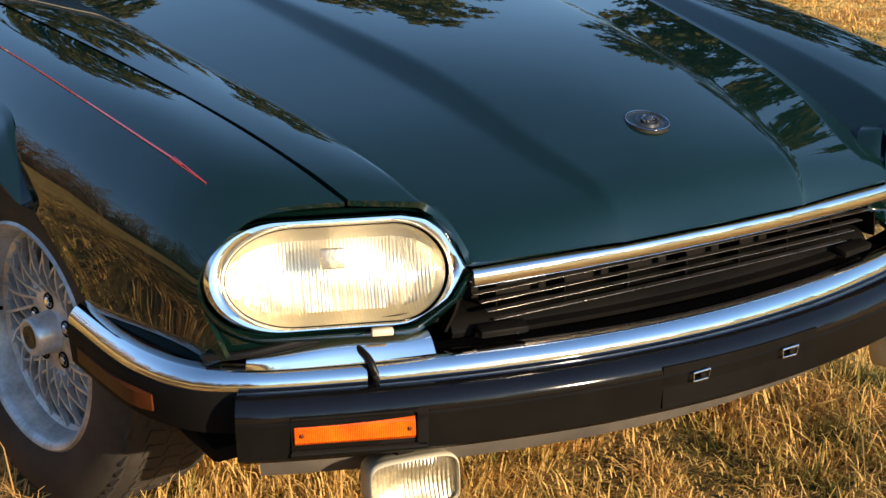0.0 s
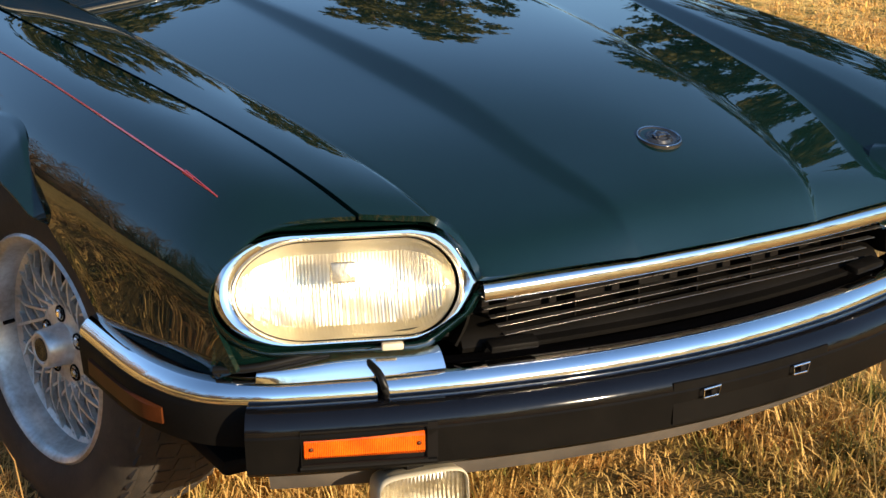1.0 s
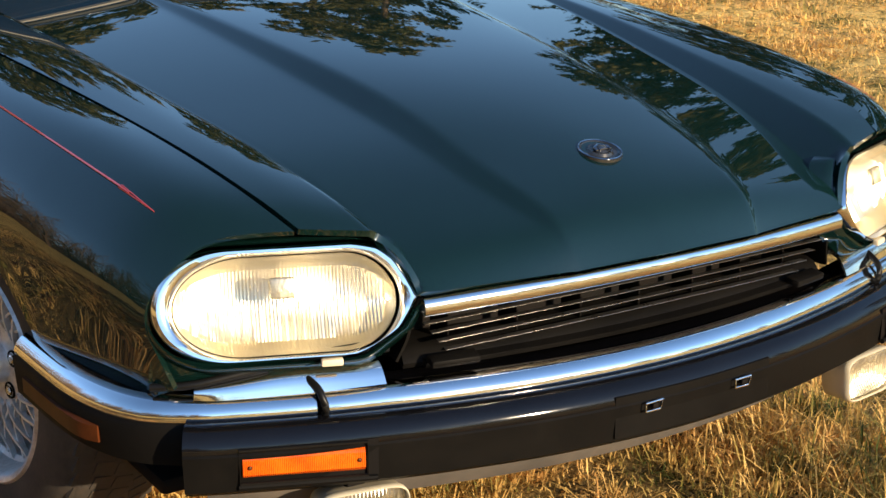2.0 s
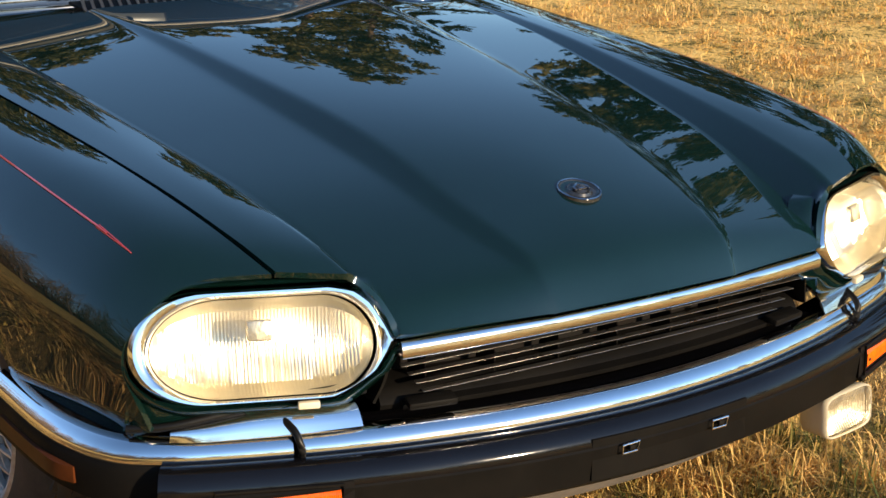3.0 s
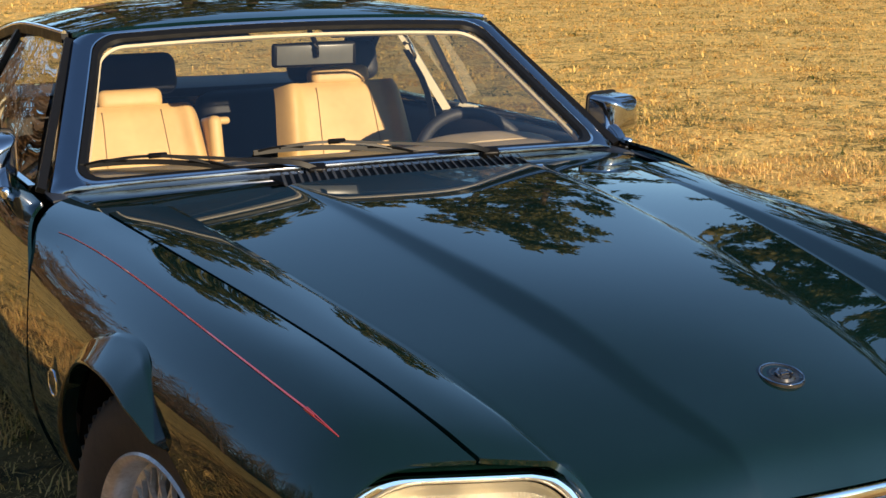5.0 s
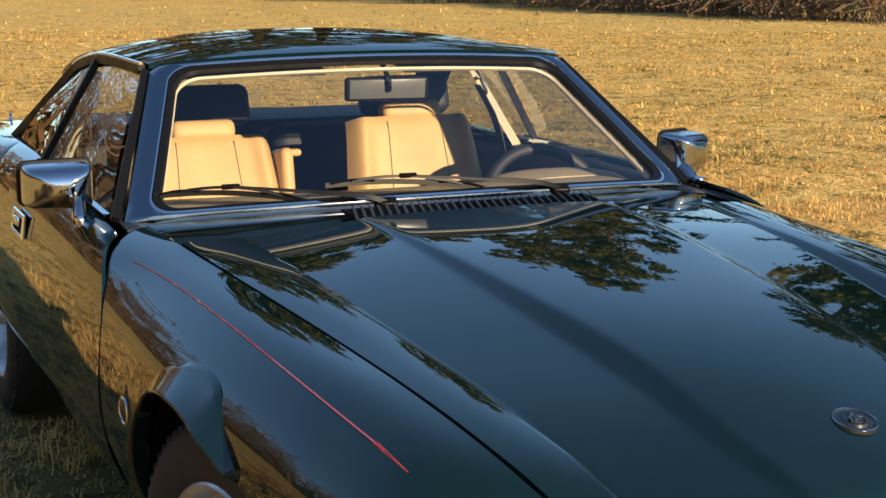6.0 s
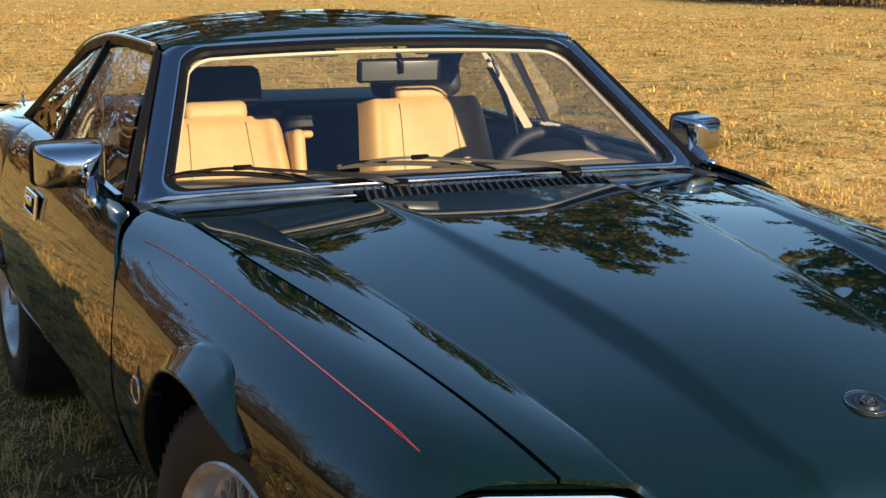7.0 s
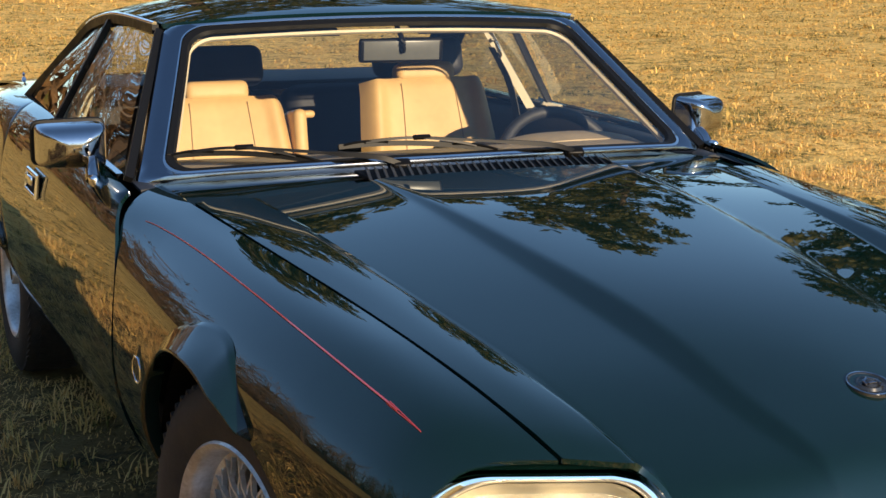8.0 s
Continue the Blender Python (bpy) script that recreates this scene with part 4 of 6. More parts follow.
    part("bulb_shade", shade, FOGBACK, lamp_ob)


for s in (1, -1):
    build_headlamp(s)


def build_fog(s):
    f = thing("fog_lamp", "", "")
    f.parent = car
    m = pose(0.502 * s, 0.112, 0.312, -4, 0, 9 * s) @ Matrix.Scale(0.92, 4)
    def loop(w, h, y):
        e = 2 / 5.0
        out = []
        for t in np.linspace(0, 2 * math.pi, 48, endpoint=False):
            c, d = math.cos(t), math.sin(t)
            out.append(m @ Vector((w * math.copysign(abs(c) ** e, c), y, h * math.copysign(abs(d) ** e, d))))
        return out
    band("housing", [loop(0.060, 0.034, 0.060), loop(0.070, 0.040, 0.050), loop(0.073, 0.042, 0.010)], TRIM, f, "cream plastic fog lamp housing")
    band("fog_rim", [loop(0.073, 0.042, 0.012), loop(0.0745, 0.0435, 0.004), loop(0.074, 0.043, -0.008), loop(0.072, 0.041, -0.0105), loop(0.0705, 0.0395, -0.006)], TRIM, f, "cream plastic lamp rim")
    def face(nu, nv, w, h, deep):
        bm = bmesh.new()
        rows = []
        for i in range(nu + 1):
            x = -1 + 2 * i / nu
            hh = (1 - abs(x) ** 5.0) ** 0.2
            rows.append([bm.verts.new(m @ Vector((w * x, deep(i, x, -1 + 2 * k / nv), h * hh * (-1 + 2 * k / nv)))) for k in range(nv + 1)])
        for i in range(nu):
            for k in range(nv):
                bm.faces.new((rows[i][k], rows[i + 1][k], rows[i + 1][k + 1], rows[i][k + 1]))
        return bm
    part("reflector", face(140, 10, 0.0705, 0.0395, lambda i, x, z: 0.016 * (1 - x * x) * (1 - z * z) + 0.003 + 0.0007 * math.sin(x * 66)), FOGBACK, f, "silvered reflector")
    lens = part("fog_lens", face(46, 8, 0.071, 0.040, lambda i, x, z: -0.013 + 0.007 * x ** 4 + 0.005 * z ** 4 - (0.0030 if i % 2 else 0.0) * (abs(z) < 0.9)), LENS, f, "ribbed fog lamp glass", smooth=False)
    lens.visible_shadow = False
    part("bracket", box_bm((0.03, 0.05, 0.05), (0.500 * s, 0.16, 0.345), 0.004), BLACK, f)


for s in (1, -1):
    build_fog(s)


def build_valance():
    run = bumper_line(0.335, -0.045, -0.675, 0.675, 90)
    part("front_valance", sweep_bm(run, [(-0.02, -0.026), (-0.004, -0.028), (0.012, 0.0), (0.012, 0.045), (-0.02, 0.045)]), VALANCE, car, "grey-painted lower valance")
    part("splash_tray", box_bm((1.20, 0.40, 0.01), (0, 0.50, 0.335), 0.003), BLACK, car)


VALANCE = mat("grey_valance", (0.055, 0.05, 0.045), 0.55, vary=0.35, scale=7, rough_vary=0.2, second=(0.09, 0.075, 0.06))
build_valance()

# -- wheels --
def build_wheel():
    w = thing("wheel", "silver lattice alloy wheel with black tyre", "")
    t = [(-0.098, 0.205), (-0.108, 0.225), (-0.112, 0.262), (-0.108, 0.296), (-0.092, 0.318), (-0.075, 0.325), (0, 0.327), (0.075, 0.325), (0.092, 0.318), (0.108, 0.296), (0.112, 0.262), (0.108, 0.225), (0.098, 0.205)]
    tyre = part("tyre", lathe_bm(t, 72), TYRE, w, "black tyre with dusty sidewall")
    grooves = bmesh.new()
    for ring_x, n, wd in ((-0.083, 64, 0.026), (-0.045, 64, 0.034), (0.0, 64, 0.036), (0.045, 64, 0.034), (0.083, 64, 0.026)):
        for k in range(n):
            a = 2 * math.pi * (k + (0.5 if abs(ring_x) == 0.045 else 0)) / n
            hr = 0.3155 if abs(ring_x) > 0.08 else 0.3235
            m = Matrix.Rotation(a, 4, "X") @ Matrix.Translation((ring_x, 0, hr)) @ Matrix.Rotation(0.28 if ring_x > 0 else -0.28, 4, "Z")
            vs = [grooves.verts.new(m @ Vector((sx * wd / 2, sy * 0.0125, sz * 0.004))) for sx in (-1, 1) for sy in (-1, 1) for sz in (-1, 1)]
            for f in ((0, 1, 3, 2), (4, 6, 7, 5), (0, 4, 5, 1), (2, 3, 7, 6), (1, 5, 7, 3)):
                grooves.faces.new([vs[i] for i in f])
    part("tread", grooves, TYRE, w, smooth=False)
    rim = part("rim", lathe_bm([(-0.093, 0.203), (-0.101, 0.212), (-0.106, 0.207), (-0.102, 0.199), (-0.092, 0.193), (-0.052, 0.187), (-0.046, 0.178), (-0.02, 0.172), (0.09, 0.17), (0.10, 0.205)], 72), ALLOY, w, "polished dished rim")
    part("brake_disc", lathe_bm([(-0.005, 0.02), (-0.005, 0.135), (0.012, 0.135), (0.012, 0.02)], 40), BLACK, w)
    part("wheel_back", lathe_bm([(0.03, 0.0), (0.03, 0.172)], 40), BLACK, w)
    n = 20
    lattice = []
    for d in (1, -1):
        for k in range(n):
            a0 = 2 * math.pi * (k + 0.25 * d) / n
            a1 = a0 + d * 0.62
            p = []
            for f in np.linspace(0, 1, 7):
                x = -0.048 - 0.014 * math.sin(math.pi * min(f * 1.1, 1)) + (0.004 if d > 0 else 0)
                p.append((x, (0.066 * math.cos(a0) * (1 - f) + 0.184 * math.cos(a1) * f), (0.066 * math.sin(a0) * (1 - f) + 0.184 * math.sin(a1) * f)))
            part("spoke", sweep_bm(np.array(p), [(-0.0032, -0.006), (0.0032, -0.006), (0.0024, 0.004), (-0.0024, 0.004)], up=(-1, 0, 0)), ALLOY, w)
    hub = part("hub", lathe_bm([(-0.03, 0.082), (-0.050, 0.080), (-0.055, 0.070), (-0.056, 0.040), (-0.060, 0.038), (-0.098, 0.035), (-0.102, 0.031), (-0.102, 0.026), (-0.099, 0.024), (-0.100, 0.0)], 36), ALLOY, w, "plain silver hub with raised cap")
    part("cap_badge", lathe_bm([(-0.100, 0.0), (-0.103, 0.012), (-0.102, 0.021), (-0.098, 0.022)], 20), GOLD, w)
    for k in range(5):
        a = 2 * math.pi * k / 5 + 0.3
        well = lathe_bm([(-0.050, 0.016), (-0.058, 0.0155), (-0.058, 0.0125), (-0.050, 0.012)], 16)
        bmesh.ops.translate(well, vec=(0, 0.057 * math.cos(a), 0.057 * math.sin(a)), verts=well.verts)
        part("bolt_well", well, BLACK, w)
        nut = lathe_bm([(-0.050, 0.010), (-0.060, 0.009), (-0.062, 0.006), (-0.062, 0.0)], 6)
        bmesh.ops.translate(nut, vec=(0, 0.057 * math.cos(a), 0.057 * math.sin(a)), verts=nut.verts)
        part("wheel_nut", nut, CHROME, w, smooth=False)
    valve = tube(np.array([(-0.06, 0.178, 0.0), (-0.082, 0.176, 0.0)]), 0.004)
    part("valve", valve, BLACK, w)
    return w


wheel = build_wheel()
for k, (x, y, turn, spin) in enumerate(((-0.706, AXLE_F, 12, 0), (0.706, AXLE_F, 192, 40), (-0.71, AXLE_R, 0, 75), (0.71, AXLE_R, 180, 110))):
    m = pose(x, y, R_TYRE, 0, 0, turn) @ pose(0, 0, 0, spin)
    if k == 0:
        wheel.matrix_basis, wheel.parent = m, car
    else:
        c = copy_thing(wheel, m)
        c.parent = car


# -- wheel arch flares and liners --
def wing_x(y, z):
    """Half width of the wing's surface at y, z: upright flank, then in to the shoulder."""
    zs = float(pchip(SHOULDER_Y, SHOULDER_Z, y))
    xs = float(pchip(SHOULDER_Y, SHOULDER_X, y))
    z3 = float(pchip([0.256, 0.4, 0.6, 0.9, 1.62], [0.655, 0.680, 0.712, 0.748, 0.785], y))
    if z <= z3 - 0.045 or y > 1.6:
        return float(side_x(y, z))
    return float(np.interp(z, [z3 - 0.045, z3, zs], [float(side_x(y, z3 - 0.045)), float(side_x(y, z3)) - 0.006, xs])) + 0.004


def build_arch(s, axle, r0, out, a0, a1, bulge):
    n = 40
    angs = np.linspace(radians(a0), radians(a1), n)
    rows = [[] for _ in range(7)]
    for a in angs:
        q = math.degrees(a)
        wide = float(pchip([a0, a0 + 12, 75, 110, 150, a1], [bulge * 0.25, bulge * 0.58, bulge, bulge * 0.75, bulge * 0.32, 0.012], q))
        fade = min(1.0, (a1 - q) / 90 + 0.08, (q - a0) / 30 + 0.45)
        yi, zi = axle - r0 * math.cos(a), 0.335 + r0 * math.sin(a)
        yo, zo = axle - (r0 + wide) * math.cos(a), 0.335 + (r0 + wide) * math.sin(a)
        lip = Vector((float(side_x(yi, min(zi, 0.66))) + out * fade, yi, zi))
        top = Vector((wing_x(yo, zo) + 0.007, yo, zo))
        radial = Vector((0, -math.cos(a), math.sin(a)))
        rows[0].append(tuple(lip + Vector((-0.035, 0, 0)) - radial * 0.002))
        rows[1].append(tuple(lip + Vector((-0.004, 0, 0)) - radial * 0.003))
        for k, f in enumerate((0.03, 0.35, 0.7, 0.98)):
            rows[2 + k].append(tuple(lip * (1 - f) + top * f ))
        rows[6].append(tuple(top + radial * 0.004 + Vector((-0.010, 0, 0))))
        if len(rows[6]) == 1:
            # the foot of the flare turns in to the panel
            for r in rows:
                r[0] = (r[0][0] - 0.012, r[0][1] - 0.002, r[0][2] + 0.004)
    sheet("arch_flare", rows, PAINT, car, sub=2, solid=0, side=s, creases=[(1, 0.7), (2, 0.7), (5, 0.8)], label="flared wheel arch lip")
    liner = []
    for x in (0.50, 0.70, 0.845):
        liner.append([(min(x, float(side_x(axle - (r0 + 0.008) * math.cos(a), 0.335 + (r0 + 0.008) * math.sin(a))) - 0.02), axle - (r0 + 0.008) * math.cos(a), 0.335 + (r0 + 0.008) * math.sin(a)) for a in np.linspace(radians(-5), radians(185), 24)])
    sheet("arch_liner", liner, BLACK, car, sub=0, solid=0.004, side=s)
    bm = bmesh.new()
    c = [bm.verts.new((0.50 * s, axle - (r0 + 0.01) * math.cos(a), 0.335 + (r0 + 0.01) * math.sin(a))) for a in np.linspace(radians(-5), radians(185), 24)]
    bm.faces.new(c)
    part("inner_arch", bm, BLACK, car)


for s in (1, -1):
    build_arch(s, AXLE_F - 0.03, 0.374, 0.044, 50, 174, 0.052)
    build_arch(s, AXLE_R, 0.358, 0.018, 20, 172, 0.05)


# -- underbody, engine bay floor and cabin tub keep daylight out --
part("underbody", box_bm((1.30, 3.9, 0.03), (0, 2.45, 0.235), 0.01), BLACK, car)
part("inner_bay", box_bm((1.02, 1.25, 0.02), (0, 0.95, 0.56), 0.01), BLACK, car)
for s in (1, -1):
    rail_pts = np.array([(float(np.interp(y, SHUT_Y, SHUT_X)) * s, y, float(np.interp(y, SHUT_Y, SHUT_Z)) - 0.016) for y in np.linspace(0.23, 1.74, 16)])
    part("gutter_channel", sweep_bm(rail_pts, [(-0.03, -0.006), (0.03, -0.006), (0.03, 0.004), (-0.03, 0.004)]), BLACK, car)
part("bulkhead", box_bm((1.40, 0.02, 0.52), (0, 1.75, 0.58), 0.004), BLACK, car)


# -- door mirrors --
def build_mirror(s):
    mir = thing("door_mirror", "", "")
    mir.parent = car
    b = bmesh.new()
    rings = []
    for y, k, zo in ((-0.066, 0.20, 0.0), (-0.063, 0.45, 0.0), (-0.056, 0.68, 0.0), (-0.046, 0.84, 0.0), (-0.032, 0.94, 0), (-0.014, 0.985, 0), (0.030, 1.0, 0)):
        r = []
        for a in np.linspace(0, 2 * math.pi, 40, endpoint=False):
            e = 2 / 9.0
            x = 0.080 * k * math.copysign(abs(math.cos(a)) ** e, math.cos(a))
            z = 0.052 * k * math.copysign(abs(math.sin(a)) ** e, math.sin(a))
            r.append(b.verts.new((x, y + 0.10 * x * s, z * (1 - 0.6 * x * s) + zo)))
        rings.append(r)
    for p, q in zip(rings, rings[1:]):
        for k in range(40):
            b.faces.new((p[k], p[(k + 1) % 40], q[(k + 1) % 40], q[k]))
    b.faces.new(rings[0][::-1])
    bmesh.ops.transform(b, matrix=pose(0.862 * s, 2.075, 0.937, 4, 0, 24 if s > 0 else 0), verts=b.verts)
    part("mirror_housing", b, SMOKED, mir, "chrome mirror housing")
    lip = [(0.0815 * math.copysign(abs(math.cos(a)) ** (2 / 9), math.cos(a)), 0.053 * math.copysign(abs(math.sin(a)) ** (2 / 9), math.sin(a))) for a in np.linspace(0, 2 * math.pi, 40, endpoint=False)]
    edge = np.array([pose(0.862 * s, 2.075, 0.937, 4, 0, 24 if s > 0 else 0) @ Vector((x, 0.034 + 0.10 * x * s, z * (1 - 0.6 * x * s))) for x, z in lip])
    part("edge_trim", sweep_bm(edge, ring(0.005, n=6), up=(0, 1, 0), closed=True), SEAL, mir, "black edge trim")
    g = box_bm((0.150, 0.004, 0.082), (0.862 * s - (0.011 if s > 0 else 0), 2.103, 0.937), 0.002, m=pose(0, 0, 0, 0, 0, 30 if s > 0 else -6))
    part("mirror_glass", g, MIRROR, mir)
    stem = curve([(0.818, 2.05, 0.912), (0.824, 2.015, 0.900), (0.829, 1.990, 0.884), (0.830, 1.975, 0.866)], 14) * [s, 1, 1]
    part("stem", sweep_bm(stem, ring(0.014, 0.018, 14), scales=np.linspace(0.9, 1.25, 14)), SMOKED, mir, "chrome mirror stem")
    part("foot", box_bm((0.020, 0.075, 0.040), (0.832 * s, 1.968, 0.862), 0.008, 3, m=pose(0, 0, 0, 0, 18 * s, 0)), CHROME, mir)


for s in (1, -1):
    build_mirror(s)


# -- wipers --
def build_wiper(pivot, tips):
    w = thing("wiper", "", "")
    w.parent = car
    def on(u, v, h):
        return screen_at(u, v, h)
    (ua, va), (ub, vb) = tips
    def along(f, h):
        return on(ua + (ub - ua) * f, va + (vb - va) * f + 0.14 * f * (1 - f), h)
    piv, e = on(*pivot, 0.012), along(0.48, 0.026)
    arm = curve([piv, piv * 0.86 + e * 0.14 + np.array([0, -0.006, 0.012]), piv * 0.5 + e * 0.5 + np.array([0, -0.003, 0.008]), e], 18)
    head = part("wiper_arm", sweep_bm(arm, [(-0.009, -0.004), (0.009, -0.004), (0.006, 0.005), (-0.006, 0.005)], scales=np.r_[np.linspace(1.35, 1.1, 8), np.linspace(0.75, 0.6, 10)]), WIPER, w, "black wiper arm")
    part("wiper_blade", sweep_bm(np.array([along(f, 0.005) for f in np.linspace(0, 1, 18)]), [(-0.0035, -0.006), (0.0035, -0.006), (0.0025, 0.006), (-0.0025, 0.006)]), WIPER, w, "black wiper blade")
    # bridge over the blade with two claws at each end
    part("yoke", sweep_bm(np.array([along(f, 0.013 + 0.011 * math.sin(math.pi * (f - 0.16) / 0.68)) for f in np.linspace(0.16, 0.84, 15)]), [(-0.005, -0.003), (0.005, -0.003), (0.0035, 0.003), (-0.0035, 0.003)]), WIPER, w)
    for f0, f1 in ((0.03, 0.30), (0.70, 0.97)):
        part("claw", sweep_bm(np.array([along(f, 0.009 + 0.007 * math.sin(math.pi * (f - f0) / (f1 - f0))) for f in np.linspace(f0, f1, 9)]), ring(0.004, 0.003, 6)), WIPER, w)
    part("arm_clip", box_bm((0.045, 0.012, 0.010), tuple(along(0.5, 0.026)), 0.003, 2, m=pose(0, 0, 0, 30, 0, 0)), WIPER, w)
    part("pivot_cap", box_bm((0.046, 0.030, 0.022), tuple(piv), 0.007, 3, m=pose(0, 0, 0, 30, 0, -10)), WIPER, w)


build_wiper((-0.205, -0.015), ((-0.925, 0.138), (-0.455, 0.042)))
build_wiper((0.425, 0.004), ((-0.385, 0.128), (0.165, 0.045)))


# -- badges, handles and stripe --
def build_trim():
    n = 28
    bd = lathe_bm([(0.0, 0.037), (0.005, 0.036), (0.006, 0.032), (0.003, 0.029), (0.003, 0.022), (0.007, 0.019), (0.006, 0.013), (0.010, 0.008), (0.011, 0.0)], n, axis="z")
    bmesh.ops.transform(bd, matrix=pose(0, 0.238, BADGE_Z, 14), verts=bd.verts)
    badge = part("bonnet_badge", bd, GOLD, car, "round dark metal bonnet badge")
    tilt = pose(0, 0.238, BADGE_Z, 14)
    hoop = np.array([tilt @ Vector((0.0345 * math.cos(a), 0.0345 * math.sin(a), 0.006)) for a in np.linspace(0, 2 * math.pi, 40, endpoint=False)])
    part("badge_rim", sweep_bm(hoop, ring(0.0012, n=6), closed=True), STEEL, badge, "thin bright rim")
    for bx, by, ang, bl in ((-0.006, 0.004, 35, 0.020), (0.007, 0.004, -35, 0.020), (0.0, -0.007, 0, 0.016), (-0.012, -0.004, 80, 0.012), (0.012, -0.004, -80, 0.012)):
        bar = box_bm((bl, 0.0045, 0.005), (bx, by, 0.0095), 0.0018, 2, m=pose(0, 0, 0, 0, 0, ang))
        bmesh.ops.transform(bar, matrix=tilt, verts=bar.verts)
        part("badge_relief", bar, STEEL, badge)
    for s in (1, -1):
        # stripe: a thin double line along the shoulder with an arrow point
        y = np.linspace(0.335, 1.56, 48)
        x = pchip(SHOULDER_Y, SHOULDER_X, y)
        z = pchip(SHOULDER_Y, SHOULDER_Z, y)
        STRIPES[s] = np.stack([x * s, y, z], 1)
        # crest on the wing behind the wheel
        hexa = np.array([(0.8815 * s, 1.338 + 0.036 * math.cos(a), 0.583 + 0.027 * math.sin(a)) for a in np.linspace(0.4, 0.4 + 2 * math.pi, 8, endpoint=False)])
        crest = part("side_badge", sweep_bm(hexa, ring(0.003, n=8), up=(1, 0, 0), closed=True), CHROME, car, "small chrome crest on the wing")
        face_bm = bmesh.new()
        face_bm.faces.new([face_bm.verts.new((0.8825 * s, q[1], q[2])) for q in hexa])
        part("crest_face", face_bm, GOLD, crest)
        # door handle: chrome frame round a dark recess with a lever
        h = thing("door_handle", "", "")
        h.parent = car
        loop = np.array([(0.874, 2.50, 0.800), (0.874, 2.66, 0.803), (0.882, 2.66, 0.750), (0.882, 2.50, 0.747)]) * [s, 1, 1]
        part("surround", sweep_bm(loop, ring(0.007), up=(1, 0, 0), closed=True), CHROME, h, "chrome handle surround")
        part("recess", box_bm((0.008, 0.15, 0.045), (0.874 * s, 2.58, 0.775), 0.003), BLACK, h)
        part("lever", box_bm((0.012, 0.09, 0.026), (0.881 * s, 2.60, 0.782), 0.005), CHROME, h)


STRIPES, BADGE_Z = {}, 0.7455
build_trim()


# -- cabin --
def build_seat(x, recline=16, drop=0.0):
    st = thing("front_seat", "", "")
    st.parent = car
    m = pose(x, 2.60, 0.472 - drop, -recline)
    def put(b):
        bmesh.ops.transform(b, matrix=m, verts=b.verts)
        return b
    # backrest: a padded panel, narrower at the top, with a hollow between the side rolls
    rows = []
    for z, w, d in ((0.02, 0.46, 0.0), (0.06, 0.49, 0.012), (0.20, 0.49, 0.018), (0.36, 0.47, 0.016), (0.48, 0.44, 0.010), (0.535, 0.43, 0.004), (0.555, 0.42, -0.012)):
        row = []
        for f in np.linspace(-1, 1, 13):
            a = abs(f)
            roll = 0.030 * math.exp(-((a - 0.84) / 0.12) ** 2) - 0.010 * math.exp(-((a - 0.66) / 0.05) ** 2)
            edge = 0.05 * max(0, (a - 0.86) / 0.14) ** 2
            row.append((f * w * 0.475, -d - roll + edge, z - (0.006 * f ** 4 if z > 0.5 else 0)))
        rows.append(row)
    g = np.array(rows)
    flat = [tuple(m @ Vector(p)) for r in g for p in r]
    back_rest = sheet("backrest", np.array(flat).reshape(g.shape), LEATHER, st, sub=2, solid=0.03, offset=-1.0, label="pleated tan leather backrest")
    for f in (-0.42, 0.42):
        path = [(f * w * 0.475, -d - 0.001, z) for z, w, d in ((0.06, 0.49, 0.012), (0.20, 0.49, 0.018), (0.36, 0.47, 0.016), (0.48, 0.44, 0.010), (0.535, 0.43, 0.004))]
        part("seam", put(tube(curve(path, 14), 0.0014, 6, up=(0, 1, 0))), SEAM, st, "stitched seam")
    part("seat_shell", put(box_bm((0.33, 0.06, 0.52), (0, 0.09, 0.28), 0.025, 3)), LEATHER, st)
    part("headrest_pad", put(box_bm((0.19, 0.07, 0.060), (0.005, 0.035, 0.574), 0.022, 4)), LEATHER, st, "low tan leather pad")
    # the headrest's shade is put into its colour: dark trim above the tan pad
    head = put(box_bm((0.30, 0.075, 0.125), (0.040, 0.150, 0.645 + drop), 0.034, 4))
    part("headrest", head, DARKTRIM, st, "padded headrest coloured dark as if shaded")
    for dx in (-0.05, 0.05):
        part("headrest_post", put(tube(np.array([(dx, 0.04, 0.53), (dx, 0.04, 0.62)]), 0.006)), CHROME, st)
    c = box_bm((0.50, 0.52, 0.16), (x, 2.36, 0.41), 0.05, 4)
    part("cushion", c, LEATHER, st, "tan leather seat cushion")


build_seat(-0.315, 18, 0.032)
build_seat(0.332)


